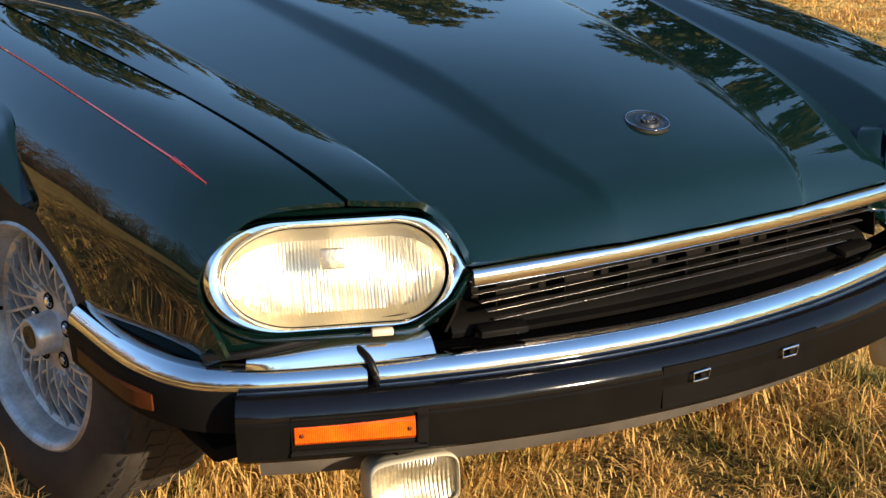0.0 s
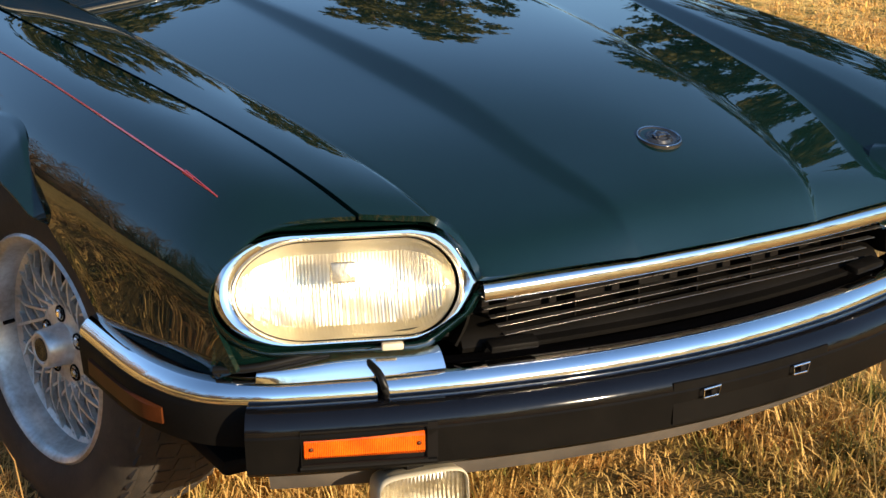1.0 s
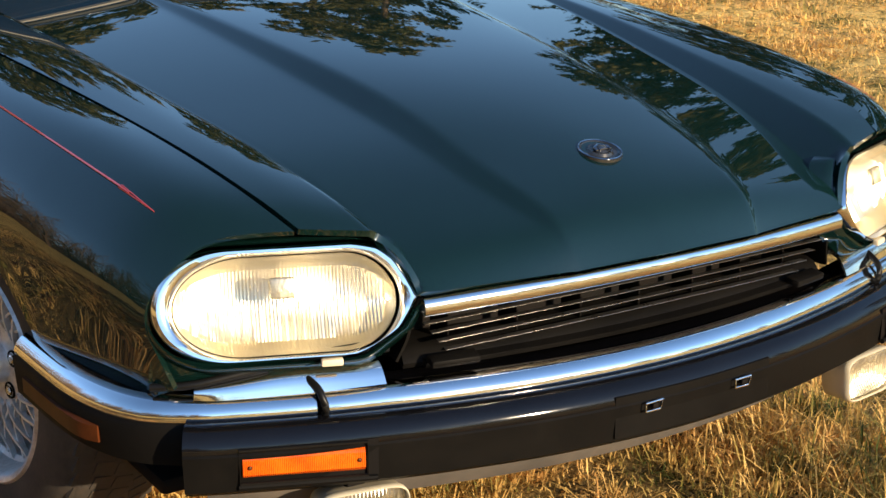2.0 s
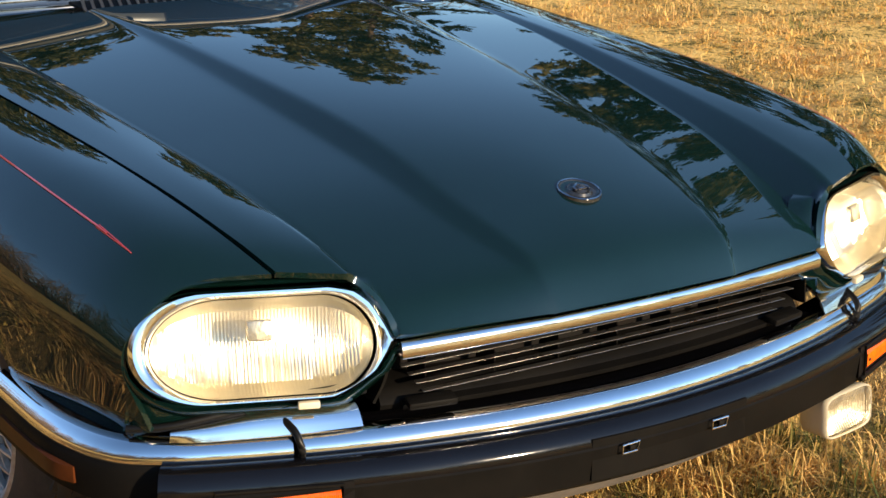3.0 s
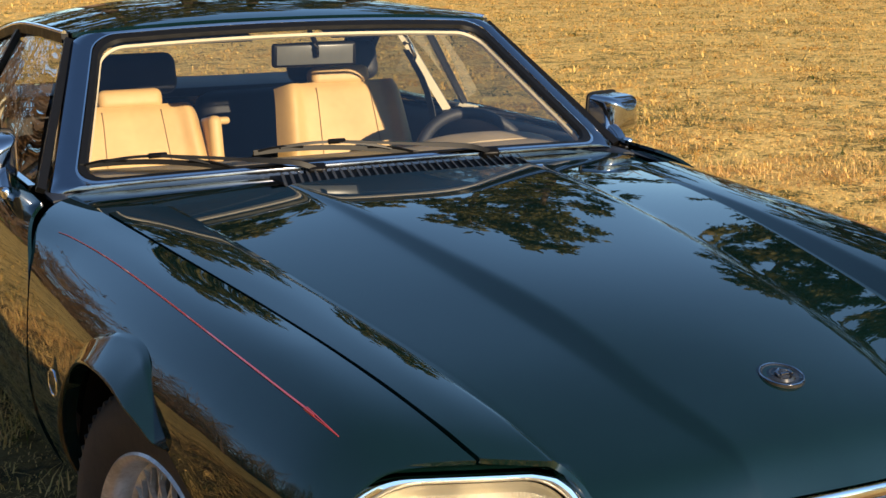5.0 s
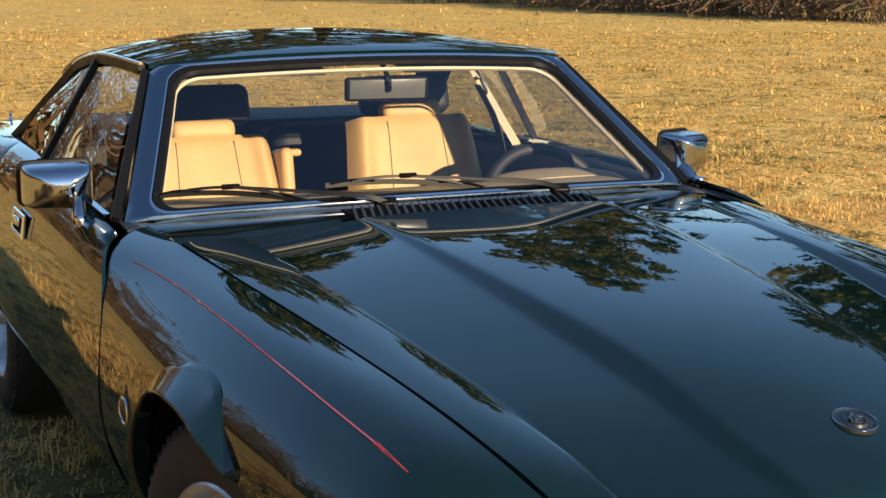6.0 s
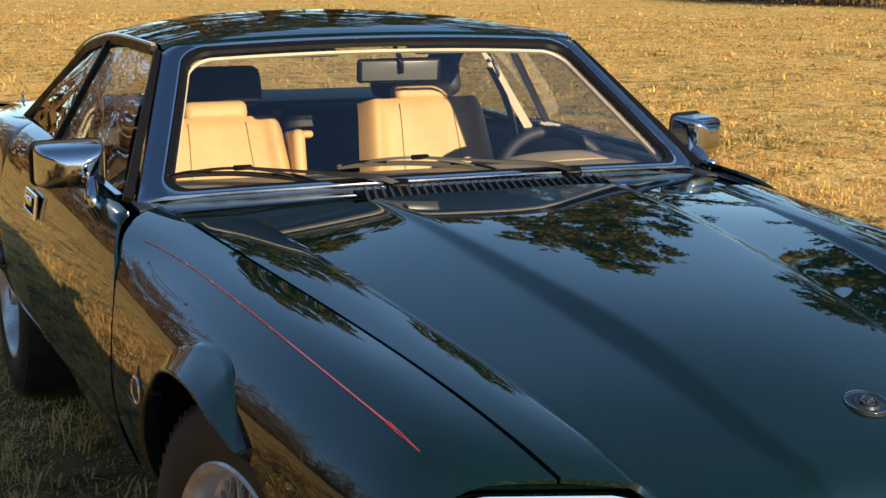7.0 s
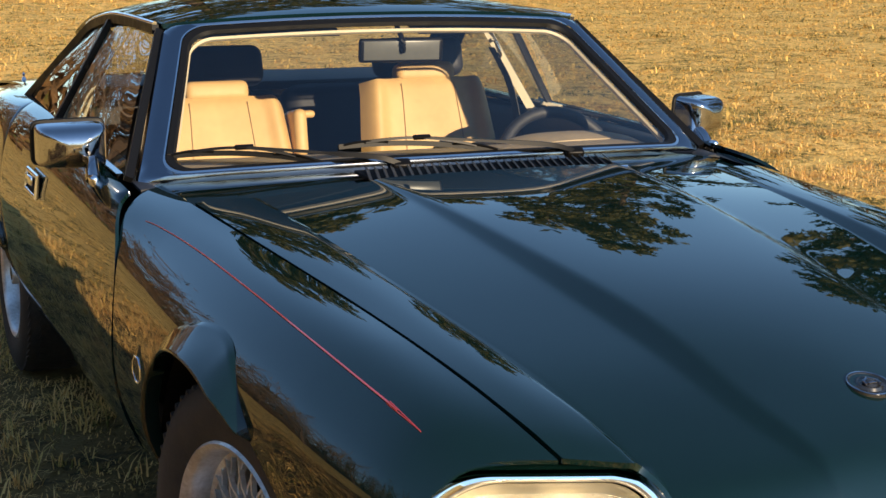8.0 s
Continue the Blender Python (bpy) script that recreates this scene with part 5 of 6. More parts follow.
def build_cabin():
    part("carpet", box_bm((1.42, 1.9, 0.02), (0, 2.7, 0.265), 0.004), DARKTRIM, car)
    part("tunnel", box_bm((0.20, 1.3, 0.28), (0, 2.35, 0.40), 0.03, 3), DARKTRIM, car)
    # dashboard with padded top
    xs = np.linspace(-0.645, 0.645, 15)
    prof = [(1.84, 0.862), (1.95, 0.872), (2.10, 0.868), (2.19, 0.858), (2.22, 0.835), (2.22, 0.76), (2.25, 0.62)]
    dash = sheet("dashboard", [[(x, y + 0.05 * (x / 0.7) ** 2, z) for y, z in prof] for x in xs], DASH, car, sub=1, solid=0.01, label="beige padded dashboard top")
    hood = [[(0.52 + 0.19 * f, y, z - 0.02 * abs(f) ** 3) for y, z in ((2.10, 0.872), (2.16, 0.882), (2.25, 0.882), (2.26, 0.85))] for f in np.linspace(-1, 1, 9)]
    sheet("instrument_hood", hood, DASH, dash, sub=2, solid=0.01, label="low beige instrument hood")
    # steering wheel
    sw = thing("steering_wheel", "", "")
    sw.parent = car
    m = pose(0.545, 2.27, 0.764, 62)
    def rim_bm(r, t, n=40):
        b = bmesh.new()
        p = [m @ Vector((r * math.cos(a), r * math.sin(a), 0)) for a in np.linspace(0, 2 * math.pi, n, endpoint=False)]
        return sweep_bm(np.array(p), ring(t, n=10), up=tuple(m.to_3x3() @ Vector((0, 0, 1))), closed=True, bm=b)
    part("rim", rim_bm(0.186, 0.017), DARKTRIM, sw, "dark padded steering wheel rim")
    pad = box_bm((0.16, 0.12, 0.05), (0, 0, -0.01), 0.025, 3)
    bmesh.ops.transform(pad, matrix=m, verts=pad.verts)
    part("hub_pad", pad, DARKTRIM, sw)
    for a in (0.15, math.pi - 0.15):
        sp = tube(np.array([m @ Vector((0.06 * math.cos(a), 0.06 * math.sin(a), -0.01)), m @ Vector((0.18 * math.cos(a), 0.18 * math.sin(a), 0))]), 0.014)
        part("spoke", sp, DARKTRIM, sw)
    part("armrest", box_bm((0.045, 0.030, 0.022), (-0.055, 2.74, 0.908), 0.010, 3, bm=box_bm((0.040, 0.12, 0.14), (-0.082, 2.76, 0.849), 0.018, 4, m=pose(0, 0, 0, -10))), LEATHER, car, "tan leather armrest folded up between the seats")
    # rear seats, shelf, trims
    for x in (-0.33, 0.33):
        rs = thing("rear_seat", "", "")
        rs.parent = car
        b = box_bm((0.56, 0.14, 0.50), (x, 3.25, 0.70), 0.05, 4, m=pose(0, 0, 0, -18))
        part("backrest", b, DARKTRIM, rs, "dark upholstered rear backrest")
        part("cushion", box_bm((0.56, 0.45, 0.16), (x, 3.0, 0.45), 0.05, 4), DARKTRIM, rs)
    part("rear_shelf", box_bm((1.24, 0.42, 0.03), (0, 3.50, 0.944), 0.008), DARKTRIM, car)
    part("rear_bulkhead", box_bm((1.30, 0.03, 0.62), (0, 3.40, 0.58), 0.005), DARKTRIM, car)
    for s in (1, -1):
        y = np.linspace(1.80, 3.45, 10)
        zt = np.interp(y, [1.8, 2.3, 3.45], [0.868, 0.893, 0.893])
        rows = [np.stack([np.interp(y, [1.8, 3.45], [0.735, 0.70]) - d, y, zt - dz], 1) for d, dz in ((-0.025, 0.004), (0.015, 0.0), (0.035, 0.02), (0.03, 0.20), (0.04, 0.55))]
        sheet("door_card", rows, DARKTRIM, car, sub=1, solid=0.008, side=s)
        # cream post trim and seat belt
        post = np.linspace((0.728, 2.83, 0.885), (0.600, 2.92, 1.150), 8) * [s, 1, 1]
        part("post_trim", sweep_bm(post, [(-0.034, -0.012), (0.034, -0.012), (0.034, 0.012), (-0.034, 0.012)], up=(s, -0.5, 0.4)), TRIM, car, "cream door post trim")
        belt = thing("seat_belt", "", "")
        belt.parent = car
        web = curve([(0.60, 2.86, 1.08), (0.665, 2.85, 0.95), (0.68, 2.80, 0.75), (0.66, 2.7, 0.45)], 14) * [s, 1, 1]
        part("webbing", sweep_bm(web, [(-0.022, -0.001), (0.022, -0.001), (0.022, 0.001), (-0.022, 0.001)], up=(s, 0, 0)), SEAL, belt)
        loop = np.array([(0.600, 2.83, 1.10), (0.612, 2.88, 1.10), (0.628, 2.88, 1.055), (0.618, 2.83, 1.055)]) * [s, 1, 1]
        part("belt_guide", sweep_bm(curve(np.vstack([loop, loop[:1]]), 16), ring(0.006), up=(1, 0, 0)), CHROME, belt)
    # headlining
    rows = [[(x * 0.57, y, z - 0.03 * x * x) for y, z in ((2.33, 1.186), (2.6, 1.222), (2.9, 1.225), (3.15, 1.195), (3.28, 1.165))] for x in np.linspace(-1, 1, 9)]
    sheet("headlining", rows, LINING, car, sub=1, solid=0.004)
    # interior mirror
    im = thing("rear_view_mirror", "", "")
    im.parent = car
    part("mirror_case", box_bm((0.228, 0.018, 0.064), (0.035, 2.225, 1.126), 0.0089, 5, m=pose(0, 0, 0, 8, 0, -8)), SEAL, im)
    part("mirror_face", box_bm((0.205, 0.004, 0.050), (0.0335, 2.2145, 1.1255), 0.0015, 2, m=pose(0, 0, 0, 8, 0, -8)), FACE, im, "pale grey mirror back")
    part("mirror_stalk", tube(curve([(0.035, 2.208, 1.122), (0.032, 2.20, 1.15), (0.028, 2.235, 1.188)], 8), 0.007), SEAL, im)
    for s in (1, -1):
        visor = box_bm((0.40, 0.16, 0.015), (0.31 * s, 2.36, 1.185), 0.006, 3, m=pose(0, 0, 0, 12))
        part("sun_visor", visor, LINING, car)


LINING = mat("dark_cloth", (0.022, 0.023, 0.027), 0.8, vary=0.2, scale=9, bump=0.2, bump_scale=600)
FACE = mat("grey_plastic", (0.11, 0.115, 0.11), 0.3, vary=0.2, scale=10)
build_cabin()

# aerial on the rear wing
aerial = thing("aerial", "", "")
aerial.parent = car
part("aerial_base", lathe_bm([(0.0, 0.016), (0.010, 0.015), (0.014, 0.009), (0.024, 0.006), (0.028, 0.0)], 16, axis="z"), CHROME, aerial, "chrome aerial base")
part("aerial_tip", lathe_bm([(0.028, 0.003), (0.036, 0.005), (0.044, 0.0)], 10, axis="z"), CHROME, aerial)
aerial.location = (-0.645, 4.2, 0.893)
# red pin stripe that narrows to a fine point, laid on the wing's surface
def laid(points, ob, proud):
    tree = BVHTree.FromObject(ob, bpy.context.evaluated_depsgraph_get())
    out = []
    for p in points:
        away = Vector((math.copysign(0.6, p[0]), 0, 0.8))
        at = tree.ray_cast(Vector(p) + away * 0.05, -away)[0] or Vector(p)
        out.append(tuple(at + away * proud))
    return np.array(out)


for s in (1, -1):
    st = STRIPES[s]
    line_pts = laid(st, wings[s], 0.0008)
    cut = line_pts[2:]
    main = part("pin_stripe", sweep_bm(cut, [(-0.0017, -0.0004), (0.0017, -0.0004), (0.0017, 0.0006), (-0.0017, 0.0006)], scales=np.linspace(1.15, 0.7, len(cut))), RED, car, "thin red pin stripe")
    # arrow head: two fine lines that meet ahead of the stripe
    for off in (0.004, -0.004):
        leg = laid(np.linspace(cut[1] + [off * 0.7 * s, 0, -0.2 * off], st[0] + [0, -0.012, -0.003], 7), wings[s], 0.0008)
        part("stripe_point", sweep_bm(leg, [(-0.0008, -0.0004), (0.0008, -0.0004), (0.0008, 0.0006), (-0.0008, 0.0006)]), RED, main)
# stone chips on the nose
chips = bmesh.new()
for x, y, r in ((0.035, 0.135, 0.0022), (-0.012, 0.165, 0.0014), (0.115, 0.110, 0.0015), (0.02, 0.115, 0.0012), (-0.10, 0.118, 0.0014), (0.06, 0.19, 0.0012)):
    z = float(np.interp(y, [0.08, 0.10, 0.238], [0.668, 0.6860, 0.7440]))
    bmesh.ops.create_icosphere(chips, subdivisions=1, radius=r, matrix=pose(x, y, z))
part("chip_scatter", chips, TRIM, bonnet, "pale stone chips in the paint")


# ---- meadow growth ----
def blade_mat(name, stops, rough=0.75, tuft=0.0):
    """Leaf colour picked blade by blade, with drifts across the field and from tuft to tuft."""
    m = bpy.data.materials.new(name)
    m.use_nodes = True
    n, l = m.node_tree.nodes, m.node_tree.links
    p = n["Principled BSDF"]
    p.inputs["Roughness"].default_value = rough
    p.inputs["Specular IOR Level"].default_value = 0.25
    geo, tc = n.new("ShaderNodeNewGeometry"), n.new("ShaderNodeTexCoord")
    total = None
    for out, scale, gain, base in ((geo.outputs["Random Per Island"], 0, 0.45, 0.0), (None, 0.8, 1.4, -0.41), (None, 6.5, tuft, -0.5 * tuft)):
        if out is None:
            nz = n.new("ShaderNodeTexNoise")
            nz.inputs["Scale"].default_value, nz.inputs["Detail"].default_value = scale, 3
            l.new(tc.outputs["Object"], nz.inputs["Vector"])
            out = nz.outputs[0]
        a = n.new("ShaderNodeMath")
        a.operation = "MULTIPLY_ADD"
        a.inputs[1].default_value, a.inputs[2].default_value = gain, base
        l.new(out, a.inputs[0])
        if total is None:
            total = a.outputs[0]
        else:
            q = n.new("ShaderNodeMath")
            l.new(total, q.inputs[0]), l.new(a.outputs[0], q.inputs[1])
            total = q.outputs[0]
    r = n.new("ShaderNodeValToRGB")
    e = r.color_ramp.elements
    e[0].position, e[0].color = stops[0][0], (*stops[0][1], 1)
    e[1].position, e[1].color = stops[-1][0], (*stops[-1][1], 1)
    for pos, col in stops[1:-1]:
        e.new(pos).color = (*col, 1)
    l.new(total, r.inputs[0])
    l.new(r.outputs[0], p.inputs["Base Color"])
    tr, mx = n.new("ShaderNodeBsdfTranslucent"), n.new("ShaderNodeMixShader")
    l.new(r.outputs[0], tr.inputs[0])
    mx.inputs[0].default_value = 0.25
    l.new(p.outputs[0], mx.inputs[1]), l.new(tr.outputs[0], mx.inputs[2])
    l.new(mx.outputs[0], n["Material Output"].inputs[0])
    return m


STRAW = blade_mat("straw_blades", [(-0.0, (0.06, 0.085, 0.02)), (0.14, (0.24, 0.21, 0.05)), (0.30, (0.66, 0.44, 0.14)), (0.60, (0.86, 0.55, 0.19)), (0.84, (0.84, 0.50, 0.18)), (1.0, (0.42, 0.21, 0.07))], tuft=1.5)


TURF = blade_mat("turf_blades", [(0.0, (0.05, 0.07, 0.018)), (0.20, (0.17, 0.16, 0.04)), (0.38, (0.56, 0.365, 0.105)), (0.65, (0.86, 0.55, 0.160)), (1.0, (0.56, 0.32, 0.085))], tuft=1.6)
LITTER = blade_mat("dead_bracken", [(0.15, (0.05, 0.03, 0.014)), (0.45, (0.12, 0.065, 0.028)), (0.75, (0.19, 0.10, 0.04)), (0.95, (0.08, 0.07, 0.025))])


def blades(name, base, az, h, lean, w, label, material):
    """Bent, tapering blades: foot, heading, height, reach and half width of each."""
    n = len(az)
    rng = np.random.default_rng(7 + n)
    dx, dy, o = np.cos(az), np.sin(az), np.zeros(n)
    side = np.stack([-dy * w, dx * w, o], 1)
    v = np.empty((n, 5, 3))
    v[:, 0], v[:, 1] = base + side, base - side
    mid = base + np.stack([dx * lean * 0.38, dy * lean * 0.38, h * 0.66], 1)
    v[:, 2], v[:, 3] = mid - side * 0.75, mid + side * 0.75
    v[:, 4] = base + np.stack([dx * lean, dy * lean, h * rng.uniform(0.45, 1.05, n)], 1)
    k = (np.arange(n) * 5)[:, None]
    me = bpy.data.meshes.new(name)
    me.vertices.add(n * 5)
    me.vertices.foreach_set("co", v.ravel())
    me.loops.add(n * 7)
    me.loops.foreach_set("vertex_index", np.concatenate([(k + [0, 1, 2, 3]).ravel(), (k + [3, 2, 4]).ravel()]))
    me.polygons.add(n * 2)
    me.polygons.foreach_set("loop_start", np.concatenate([np.arange(n) * 4, n * 4 + np.arange(n) * 3]))
    me.update(calc_edges=True)
    return tagged(part(name, me, material, None, label, smooth=False), label, "grass", kind="stuff")


def off_car(x, y):
    return ~((abs(x) < 0.60) & (y > 1.5) & (y < 4.6)) & ~((abs(abs(x) - 0.69) < 0.125) & ((abs(y - AXLE_F) < 0.14) | (abs(y - AXLE_R) < 0.14)))


def tufted(cx, cy, per, size, width, splay, label, seed, flat=0.40, material=None):
    """Tufts of so many blades each at cx, cy: blades spread outwards from the tuft's heart, over a low mat."""
    rng = np.random.default_rng(seed)
    n = len(cx)
    size, width = np.broadcast_to(size, n), np.broadcast_to(width, n)
    cz = np.array([lift(a, b) for a, b in zip(cx, cy)])
    vigour = np.array([0.80 + 1.1 * noise.noise((a * 2.1, b * 2.1, 9.0)) + 0.9 * noise.noise((a * 6.5, b * 6.5, 3.0)) for a, b in zip(cx, cy)])
    heading = np.array([5.0 * noise.noise((a * 1.3, b * 1.3, 6.0)) for a, b in zip(cx, cy)])
    k = np.repeat(np.arange(n), per)
    m = len(k)
    r = np.abs(rng.normal(0, 1, m)) * size[k] * splay
    a0 = rng.uniform(0, 2 * np.pi, m)
    x, y = cx[k] + r * np.cos(a0), cy[k] + r * np.sin(a0)
    az = np.where(rng.uniform(0, 1, m) < 0.35, heading[k] + rng.normal(0, 0.5, m), a0 + rng.normal(0, 0.7, m))
    h = size[k] * np.clip(vigour[k], 0.22, 1.9) * rng.gamma(6.0, 1 / 6.0, m)
    lying = rng.uniform(0, 1, m) < flat
    h = np.where(lying, h * 0.38, h)
    lean = h * np.where(lying, rng.uniform(1.5, 4.2, m), rng.uniform(0.25, 1.3, m))
    ok = off_car(x, y)
    base = np.stack([x, y, cz[k] - 0.004 + np.where(lying, rng.uniform(0, 0.4, m) * h, 0)], 1)
    blades("meadow_grass", base[ok], az[ok], h[ok], lean[ok], (width[k] * rng.uniform(0.6, 1.4, m))[ok], label, material or STRAW)


def patch(rng, n, cx, cy, rx, ry):
    """Spots spread over an oval that thins out unevenly at its edge."""
    x, y = cx + rx * 1.5 * rng.uniform(-1, 1, n), cy + ry * 1.5 * rng.uniform(-1, 1, n)
    e = np.hypot((x - cx) / rx, (y - cy) / ry)
    ragged = np.array([noise.noise((u * 0.9, v * 0.9, 2.0)) for u, v in zip(x, y)])
    ok = rng.uniform(0, 1, n) < np.clip(2.3 - 1.7 * e + 0.9 * ragged, 0, 1)
    return x[ok], y[ok]


def build_grass():
    rng = np.random.default_rng(3)
    # in front of the bumper
    x, y = patch(rng, 20500, 0.5, 0.0, 1.75, 1.25)
    tufted(x, y, 19, 0.056, 0.0014, 0.7, "long tangled straw-coloured grass in front of the car", 31, 0.52)
    # along the flanks
    x, y = patch(rng, 6500, -1.5, 3.0, 1.2, 3.0)
    tufted(x, y, 13, 0.060, 0.0022, 0.7, "trampled dry grass beside the car", 32)
    x, y = patch(rng, 15000, 2.9, 4.4, 2.9, 4.6)
    tufted(x, y, 13, 0.027 + 0.0008 * np.abs(x), 0.0017 + 0.0003 * np.abs(x), 2.5, "short golden grass beside the car", 33, 0.65)
    # dead bracken that the near wing mirrors
    x, y = patch(rng, 4200, -2.9, 0.3, 1.2, 1.7)
    tufted(x, y, 9, 0.075, 0.0065, 0.9, "low brown dead bracken beside the car", 37, 0.5, LITTER)
    # thin growth all round the car and the viewpoint
    x, y = patch(rng, 16000, 0.0, 0.5, 7.0, 7.0)
    tufted(x, y, 5, 0.040, 0.0024, 2.5, "sparse dry grass round the car", 35, 0.6)
    # matted turf beside and behind the car
    n = 60000
    r = np.exp(rng.uniform(math.log(4.6), math.log(42), n))
    a = rng.uniform(radians(3), radians(52), n)
    tufted(-1.5 + r * np.sin(a), -1.6 + r * np.cos(a), 7, 0.016 + 0.0007 * r, 0.0013 + 0.00030 * r, 2.6, "matted straw and green turf", 36, 0.90, TURF)
    # across the field, out to the hedge
    n = 22000
    r = np.exp(rng.uniform(math.log(5.5), math.log(95), n))
    a = rng.uniform(radians(-8), radians(54), n)
    tufted(-1.5 + r * np.sin(a), -1.6 + r * np.cos(a), 5, 0.028 + 0.0009 * np.clip(r, 0, 40), 0.0016 + 0.00038 * np.clip(r, 0, 60), 5.0, "matted golden grass across the field", 34, 0.88, TURF)


build_grass()

NEEDLE = blade_mat("pine_needles", [(0.15, (0.040, 0.045, 0.014)), (0.45, (0.085, 0.080, 0.026)), (0.75, (0.14, 0.115, 0.040)), (0.95, (0.20, 0.145, 0.055))])
BARK = mat("pine_bark", (0.16, 0.10, 0.06), 0.85, vary=0.6, scale=5, bump=0.6, bump_scale=25, second=(0.07, 0.05, 0.035))
TWIG = mat("bare_twigs", (0.20, 0.14, 0.095), 0.85, vary=0.5, scale=4, second=(0.11, 0.07, 0.045))
BROWN = blade_mat("withered_leaves", [(0.15, (0.07, 0.045, 0.02)), (0.45, (0.17, 0.095, 0.040)), (0.75, (0.26, 0.14, 0.055)), (0.95, (0.10, 0.11, 0.03))])


def clumps(bm, at, n, size, rng, droop=0.2):
    """n small pointed leaf sprays round a place."""
    for _ in range(n):
        d = Vector(rng.normal(0, 1, 3))
        d.z = abs(d.z) * 0.5 - droop
        d.normalize()
        s = size * rng.uniform(0.5, 1.25)
        side = d.cross(Vector(rng.normal(0, 1, 3))).normalized() * s * 0.26
        o = Vector(at) + Vector(rng.normal(0, size * 0.38, 3))
        v = [bm.verts.new(o), bm.verts.new(o + d * s * 0.5 + side), bm.verts.new(o + d * s), bm.verts.new(o + d * s * 0.5 - side)]
        bm.faces.new(v)


def build_pine(seed, h, lowest=0.3, wide=0.26):
    rng = np.random.default_rng(seed)
    tree = thing("pine_tree", "tall dark green pine at the meadow's edge", "tree")
    lean = rng.normal(0, 0.03, 2)
    trunk_pts = np.array([(lean[0] * h * f + 0.15 * math.sin(3 * f + seed), lean[1] * h * f, h * f) for f in np.linspace(-0.01, 1, 14)])
    trunk = part("trunk", sweep_bm(trunk_pts, ring(0.022 * h, n=9), up=(0, 1, 0), scales=np.linspace(1, 0.08, 14)), BARK, tree)
    crown = bmesh.new()
    limbs = bmesh.new()
    k = 0
    f = lowest
    while f < 0.985:
        L = h * wide * (1 - 0.75 * ((f - lowest) / (1 - lowest)) ** 1.3) * rng.uniform(0.55, 1.15)
        az = k * 2.4 + rng.uniform(-0.5, 0.5)
        o = np.array([np.interp(f, np.linspace(-0.01, 1, 14), trunk_pts[:, i]) for i in range(3)])
        rise = rng.uniform(-0.05, 0.4)
        end = o + np.array([math.cos(az) * L, math.sin(az) * L, rise * L])
        path = curve([o, o * 0.5 + end * 0.5 + [0, 0, 0.10 * L], end], 7)
        sweep_bm(path, ring(0.0065 * h * (1.1 - f), n=5), up=(0, 0, 1), bm=limbs, scales=np.linspace(1, 0.2, 7))
        for q in path[2:]:
            for _ in range(2):
                c = q + rng.normal(0, 0.10 * L + 0.1, 3) * [1, 1, 0.45]
                clumps(crown, c, 30, 0.016 * h, rng)
        clumps(crown, end, 36, 0.022 * h, rng)
        f += rng.uniform(0.007, 0.020)
        k += 1
    clumps(crown, trunk_pts[-1], 20, 0.04 * h, rng)
    part("branchwork", limbs, BARK, tree)
    part("crown", crown, NEEDLE, tree, smooth=False)
    return tree


def build_bare(seed, h):
    """A leafless broad tree with fine twigs."""
    rng = np.random.default_rng(seed)
    tree = thing("bare_tree", "leafless grey-brown tree at the meadow's edge", "tree")
    wood, fine = bmesh.new(), bmesh.new()
    def grow(o, d, L, r, depth):
        pts = [o]
        for _ in range(4):
            d = (d + Vector(rng.normal(0, 0.14, 3)) + Vector((0, 0, 0.05))).normalized()
            pts.append(pts[-1] + d * L / 4)
        sweep_bm(np.array([tuple(p) for p in pts]), ring(r, n=6 if depth < 2 else 3), up=(0.3, 0.9, 0.1), bm=wood if depth < 2 else fine, scales=np.linspace(1, 0.55, 5), caps=False)
        if depth < 4:
            for _ in range(4 if depth else 6):
                i = rng.integers(2, 5)
                e = (d + Vector(rng.normal(0, 0.55, 3))).normalized()
                grow(pts[i], e, L * rng.uniform(0.5, 0.72), r * 0.5, depth + 1)
    grow(Vector((0, 0, -0.1)), Vector((0, 0, 1)), h * 0.42, 0.018 * h, 0)
    part("trunk", wood, BARK, tree)
    part("twigwork", fine, TWIG, tree)
    return tree


def build_bramble(seed):
    """A tangle of arching brown stems with a few leaves."""
    rng = np.random.default_rng(seed)
    bush = thing("bramble_thicket", "tangled brown bramble thicket with some green leaves", "shrub")
    stems, leaves, green = bmesh.new(), bmesh.new(), bmesh.new()
    for _ in range(90):
        o = np.array([rng.uniform(-2.2, 2.2), rng.uniform(-1.0, 1.0), 0])
        az, L, hh = rng.uniform(0, 6.28), rng.uniform(0.8, 2.4), rng.uniform(0.5, 1.7)
        p = curve([o, o + [math.cos(az) * L * 0.35, math.sin(az) * L * 0.35, hh], o + [math.cos(az) * L, math.sin(az) * L, hh * rng.uniform(0.2, 0.9)]], 7)
        sweep_bm(p, ring(0.012, n=4), up=(0.2, 0.1, 1), bm=stems, caps=False)
        for q in p[2:]:
            clumps(green if rng.uniform() < 0.10 else leaves, q, 3, 0.16, rng, 0.0)
    part("stem_tangle", stems, TWIG, bush)
    part("withered_foliage", leaves, BROWN, bush, smooth=False)
    part("green_foliage", green, LEAF, bush, "fresh green bramble leaves", smooth=False)
    return bush


LEAF = blade_mat("bramble_leaves", [(0.2, (0.05, 0.10, 0.02)), (0.9, (0.10, 0.19, 0.035))])


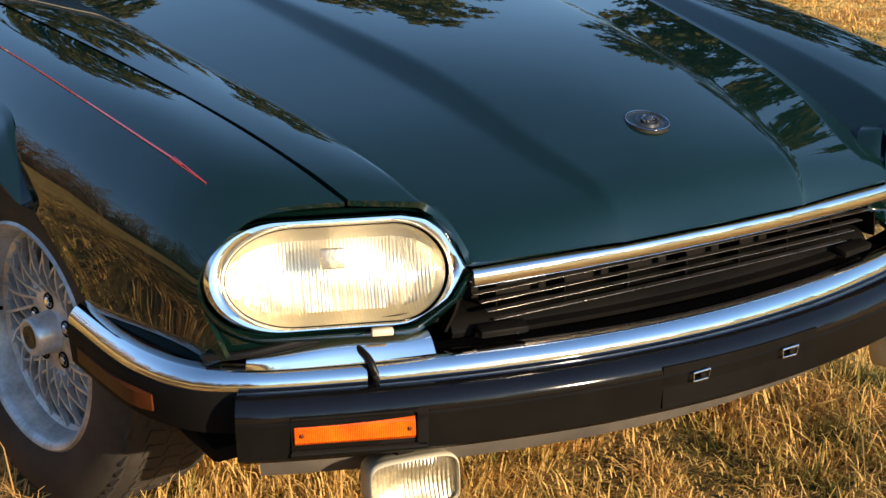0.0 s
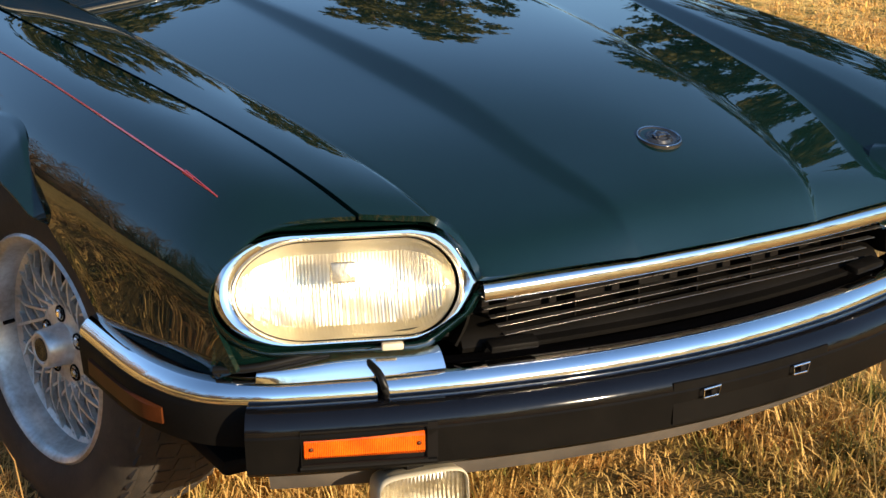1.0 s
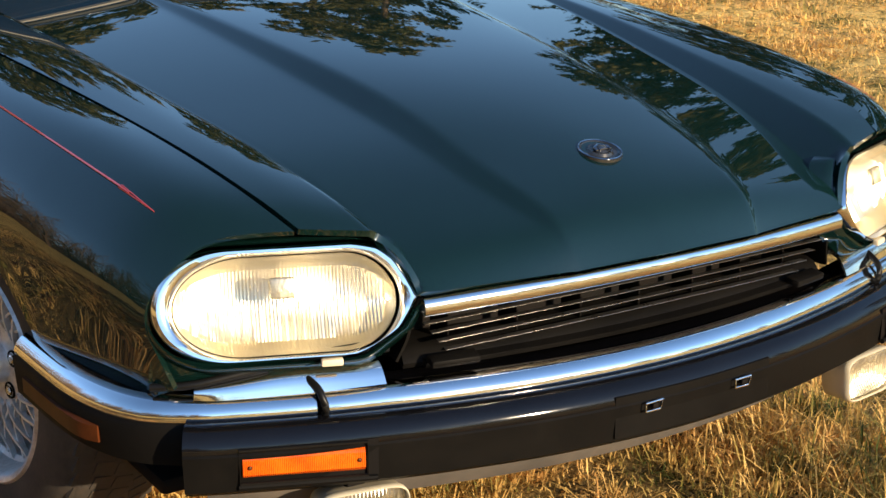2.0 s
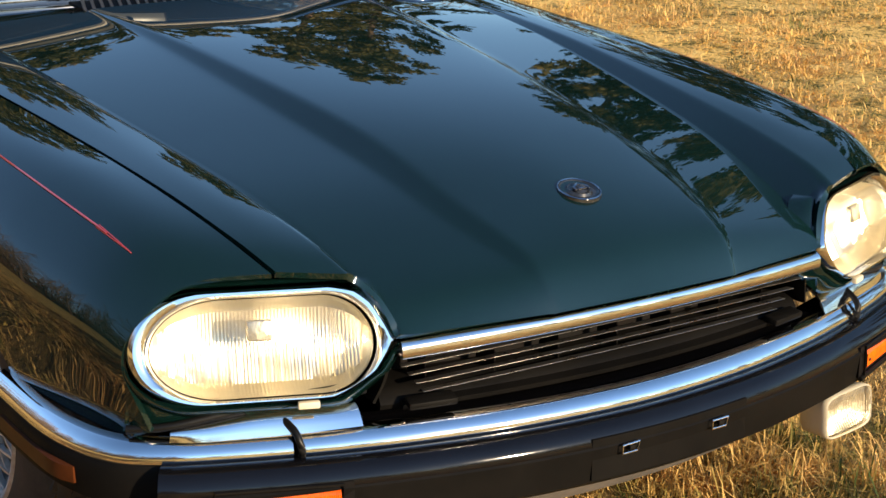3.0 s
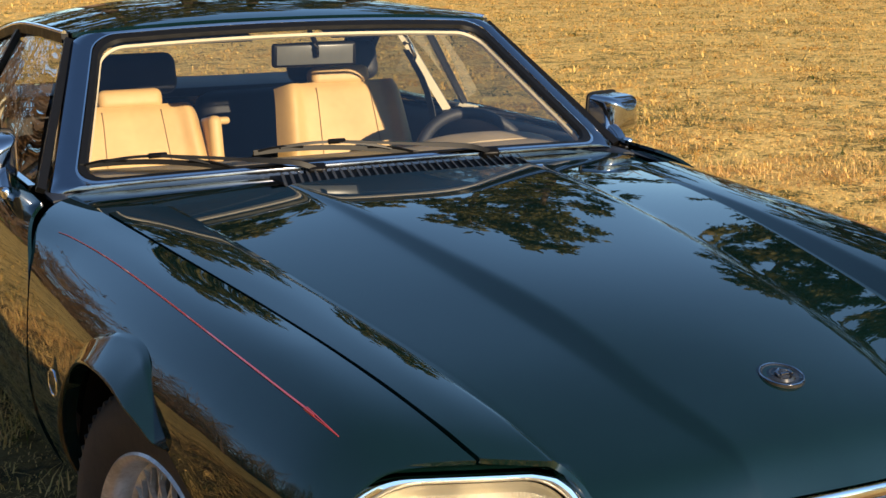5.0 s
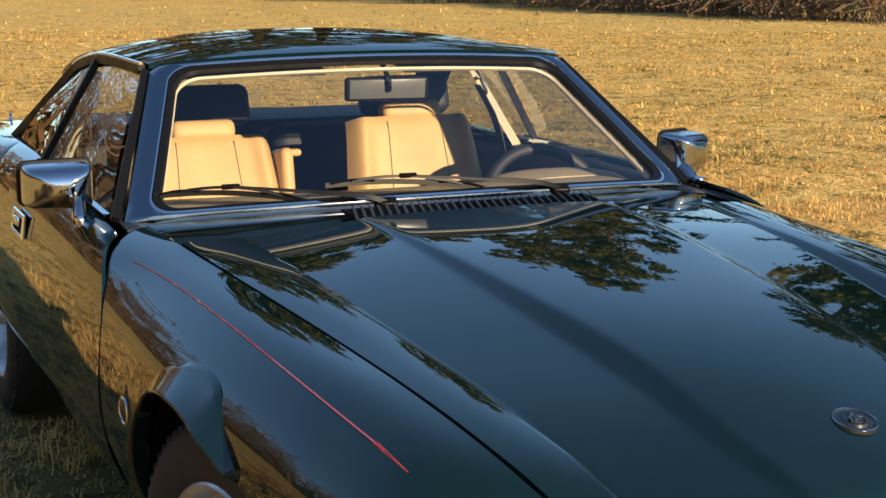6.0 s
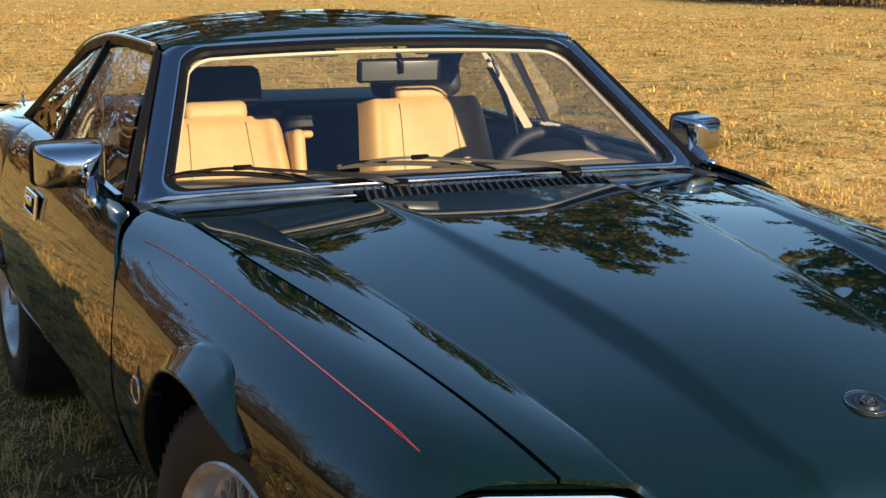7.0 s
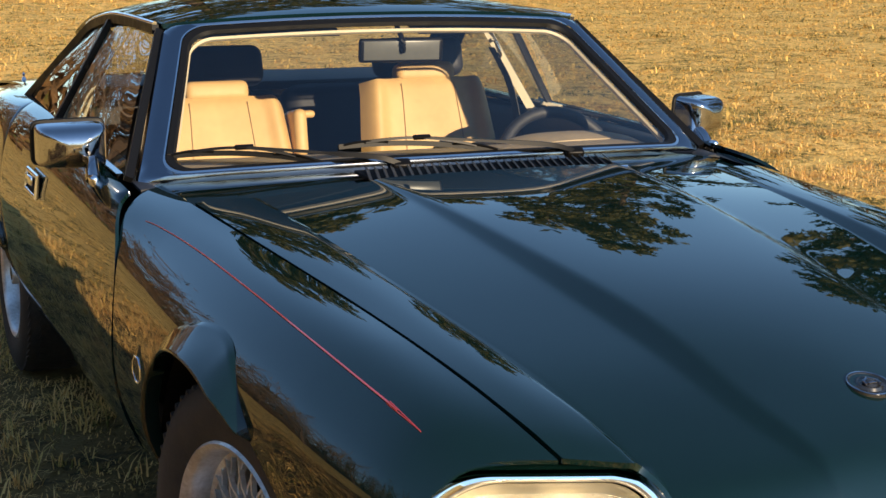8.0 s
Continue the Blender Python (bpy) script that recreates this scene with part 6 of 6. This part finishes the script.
def spread(ob, spots, group):
    """The first stands at the first spot; copies take the others. A spot: x, y, turn, scale."""
    tagged(ob, group=group)
    for k, (x, y, turn, sc) in enumerate(spots):
        m = pose(x, y, -0.05, 0, 0, turn)
        if k == 0:
            ob.matrix_basis = m @ Matrix.Diagonal((sc, sc, sc, 1))
        else:
            c = copy_thing(ob, m)
            c.scale = (sc, sc, sc)


def polar(az, dist):
    """A spot at so many degrees right of straight behind the car, and metres off."""
    return dist * math.sin(radians(az)), 1.0 + dist * math.cos(radians(az))



PINE_A = build_pine(11, 20.0, 0.18)
spread(PINE_A, [(*polar(a, d), 37 * k, sc) for k, (a, d, sc) in enumerate([(13.0, 98, 2.35), (17, 98, 2.2), (24, 100, 1.72), (32, 74, 1.55), (44.5, 66, 1.46), (52, 62, 1.40), (65, 58, 1.45), (-24, 100, 1.3), (84, 58, 1.35)])], "pines at the meadow's edge")
PINE_B = build_pine(23, 20.0, 0.36, 0.30)
spread(PINE_B, [(*polar(a, d), 61 * k + 20, sc) for k, (a, d, sc) in enumerate([(19.5, 102, 2.05), (28.5, 98, 1.95), (47.5, 64, 1.42), (58, 60, 1.48), (74, 60, 1.5), (70, 57, 1.4), (96, 66, 1.3)])], "pines at the meadow's edge")
BARE = build_bare(5, 16.0)
spread(BARE, [(*polar(-9 - 4.2 * k, (44 if k < 4 else 27) + 9 * math.sin(k * 1.9) + (22 if k < 2 else 0)), 47 * k, (1.15 if k < 4 else 0.74) + 0.12 * math.sin(k * 2.7)) for k in range(30)], "bare trees at the meadow's edge")
BRAMBLE = build_bramble(2)
line = [(40.0, 27.0), (29.7, 36.5), (29.2, 42.0), (28.9, 46.5), (30.0, 51.0), (31.0, 56.0), (32.0, 62.0), (33.0, 69.0), (31.0, 75.0)]
spots = []
for k in range(26):
    f = k / 25 * (len(line) - 1)
    i = min(int(f), len(line) - 2)
    q = f - i
    spots.append((line[i][0] * (1 - q) + line[i + 1][0] * q + 1.6, line[i][1] * (1 - q) + line[i + 1][1] * q, 63 * k, 1.0 + 0.25 * math.sin(k * 2.1)))
spots += [(*polar(a, 30 + 4 * math.sin(a)), a * 7, 1.9) for a in range(-145, -18, 9)]
spread(BRAMBLE, spots, "bramble hedge")


def build_woods(az0, az1, dist, height, n, seed, label):
    """Far woods as one tangle: trunks, bare boughs above, withered undergrowth below."""
    rng = np.random.default_rng(seed)
    verts, faces = [], []
    def blade(o, d, wide):
        side = np.cross(d, rng.normal(0, 1, 3))
        side *= wide / (np.linalg.norm(side) + 1e-6)
        k = len(verts)
        verts.extend([o - side, o + side, o + d * 0.6 + side * 0.7, o + d, o + d * 0.6 - side * 0.7])
        faces.append((k, k + 1, k + 2, k + 3, k + 4))
    trees = []
    for _ in range(n):
        az, dd = rng.uniform(az0, az1), dist * rng.uniform(0.92, 1.25)
        fade = min(1.0, (az - az0) / 8 + 0.45, (az1 - az) / 8 + 0.45)
        x, y = polar(az, dd)
        h = height * dd / dist * rng.uniform(0.55, 1.0) * fade
        trees.append((x, y, h))
        foot = np.array((x, y, 0.0))
        for turn in (0, 1.57):
            k = len(verts)
            w = np.array((math.cos(turn), math.sin(turn), 0)) * 0.011 * h
            up = np.array((rng.normal(0, 0.03) * h, rng.normal(0, 0.03) * h, h * 0.9))
            verts.extend([foot - w, foot + w, foot + up + w * 0.15, foot + up - w * 0.15])
            faces.append((k, k + 1, k + 2, k + 3))
        for _ in range(70):
            f = rng.uniform(0.15, 0.95)
            d = rng.normal(0, 1, 3)
            d[2] = abs(d[2]) * 0.9 + 0.1
            d *= h * rng.uniform(0.06, 0.24) * (1.15 - f) / np.linalg.norm(d)
            o = foot + np.array((0, 0, f * h)) + rng.normal(0, 0.045 * h, 3) * (1.2 - f)
            blade(o, d * 1.6, 0.0035 * h)
        for _ in range(26):
            o = foot + np.array((rng.normal(0, 2.2), rng.normal(0, 2.2), abs(rng.normal(0, 0.13 * h))))
            d = rng.normal(0, 1, 3)
            blade(o, d / np.linalg.norm(d) * rng.uniform(0.7, 1.8), 0.35)
    me = bpy.data.meshes.new("far_woods")
    me.from_pydata([tuple(v) for v in verts], [], faces)
    tagged(part("far_woods", me, BROWN, None, label, smooth=False), label, "woods", kind="stuff")


build_woods(-150, -1, 48, 21, 260, 5, "dense bare brown woods beyond the meadow")
build_woods(112, 248, 78, 19, 190, 6, "low line of bare trees beyond the meadow")
build_woods(4, 52, 114, 20, 170, 7, "brown undergrowth below the pines")
build_woods(46, 116, 78, 17, 90, 8, "brown undergrowth below the pines")
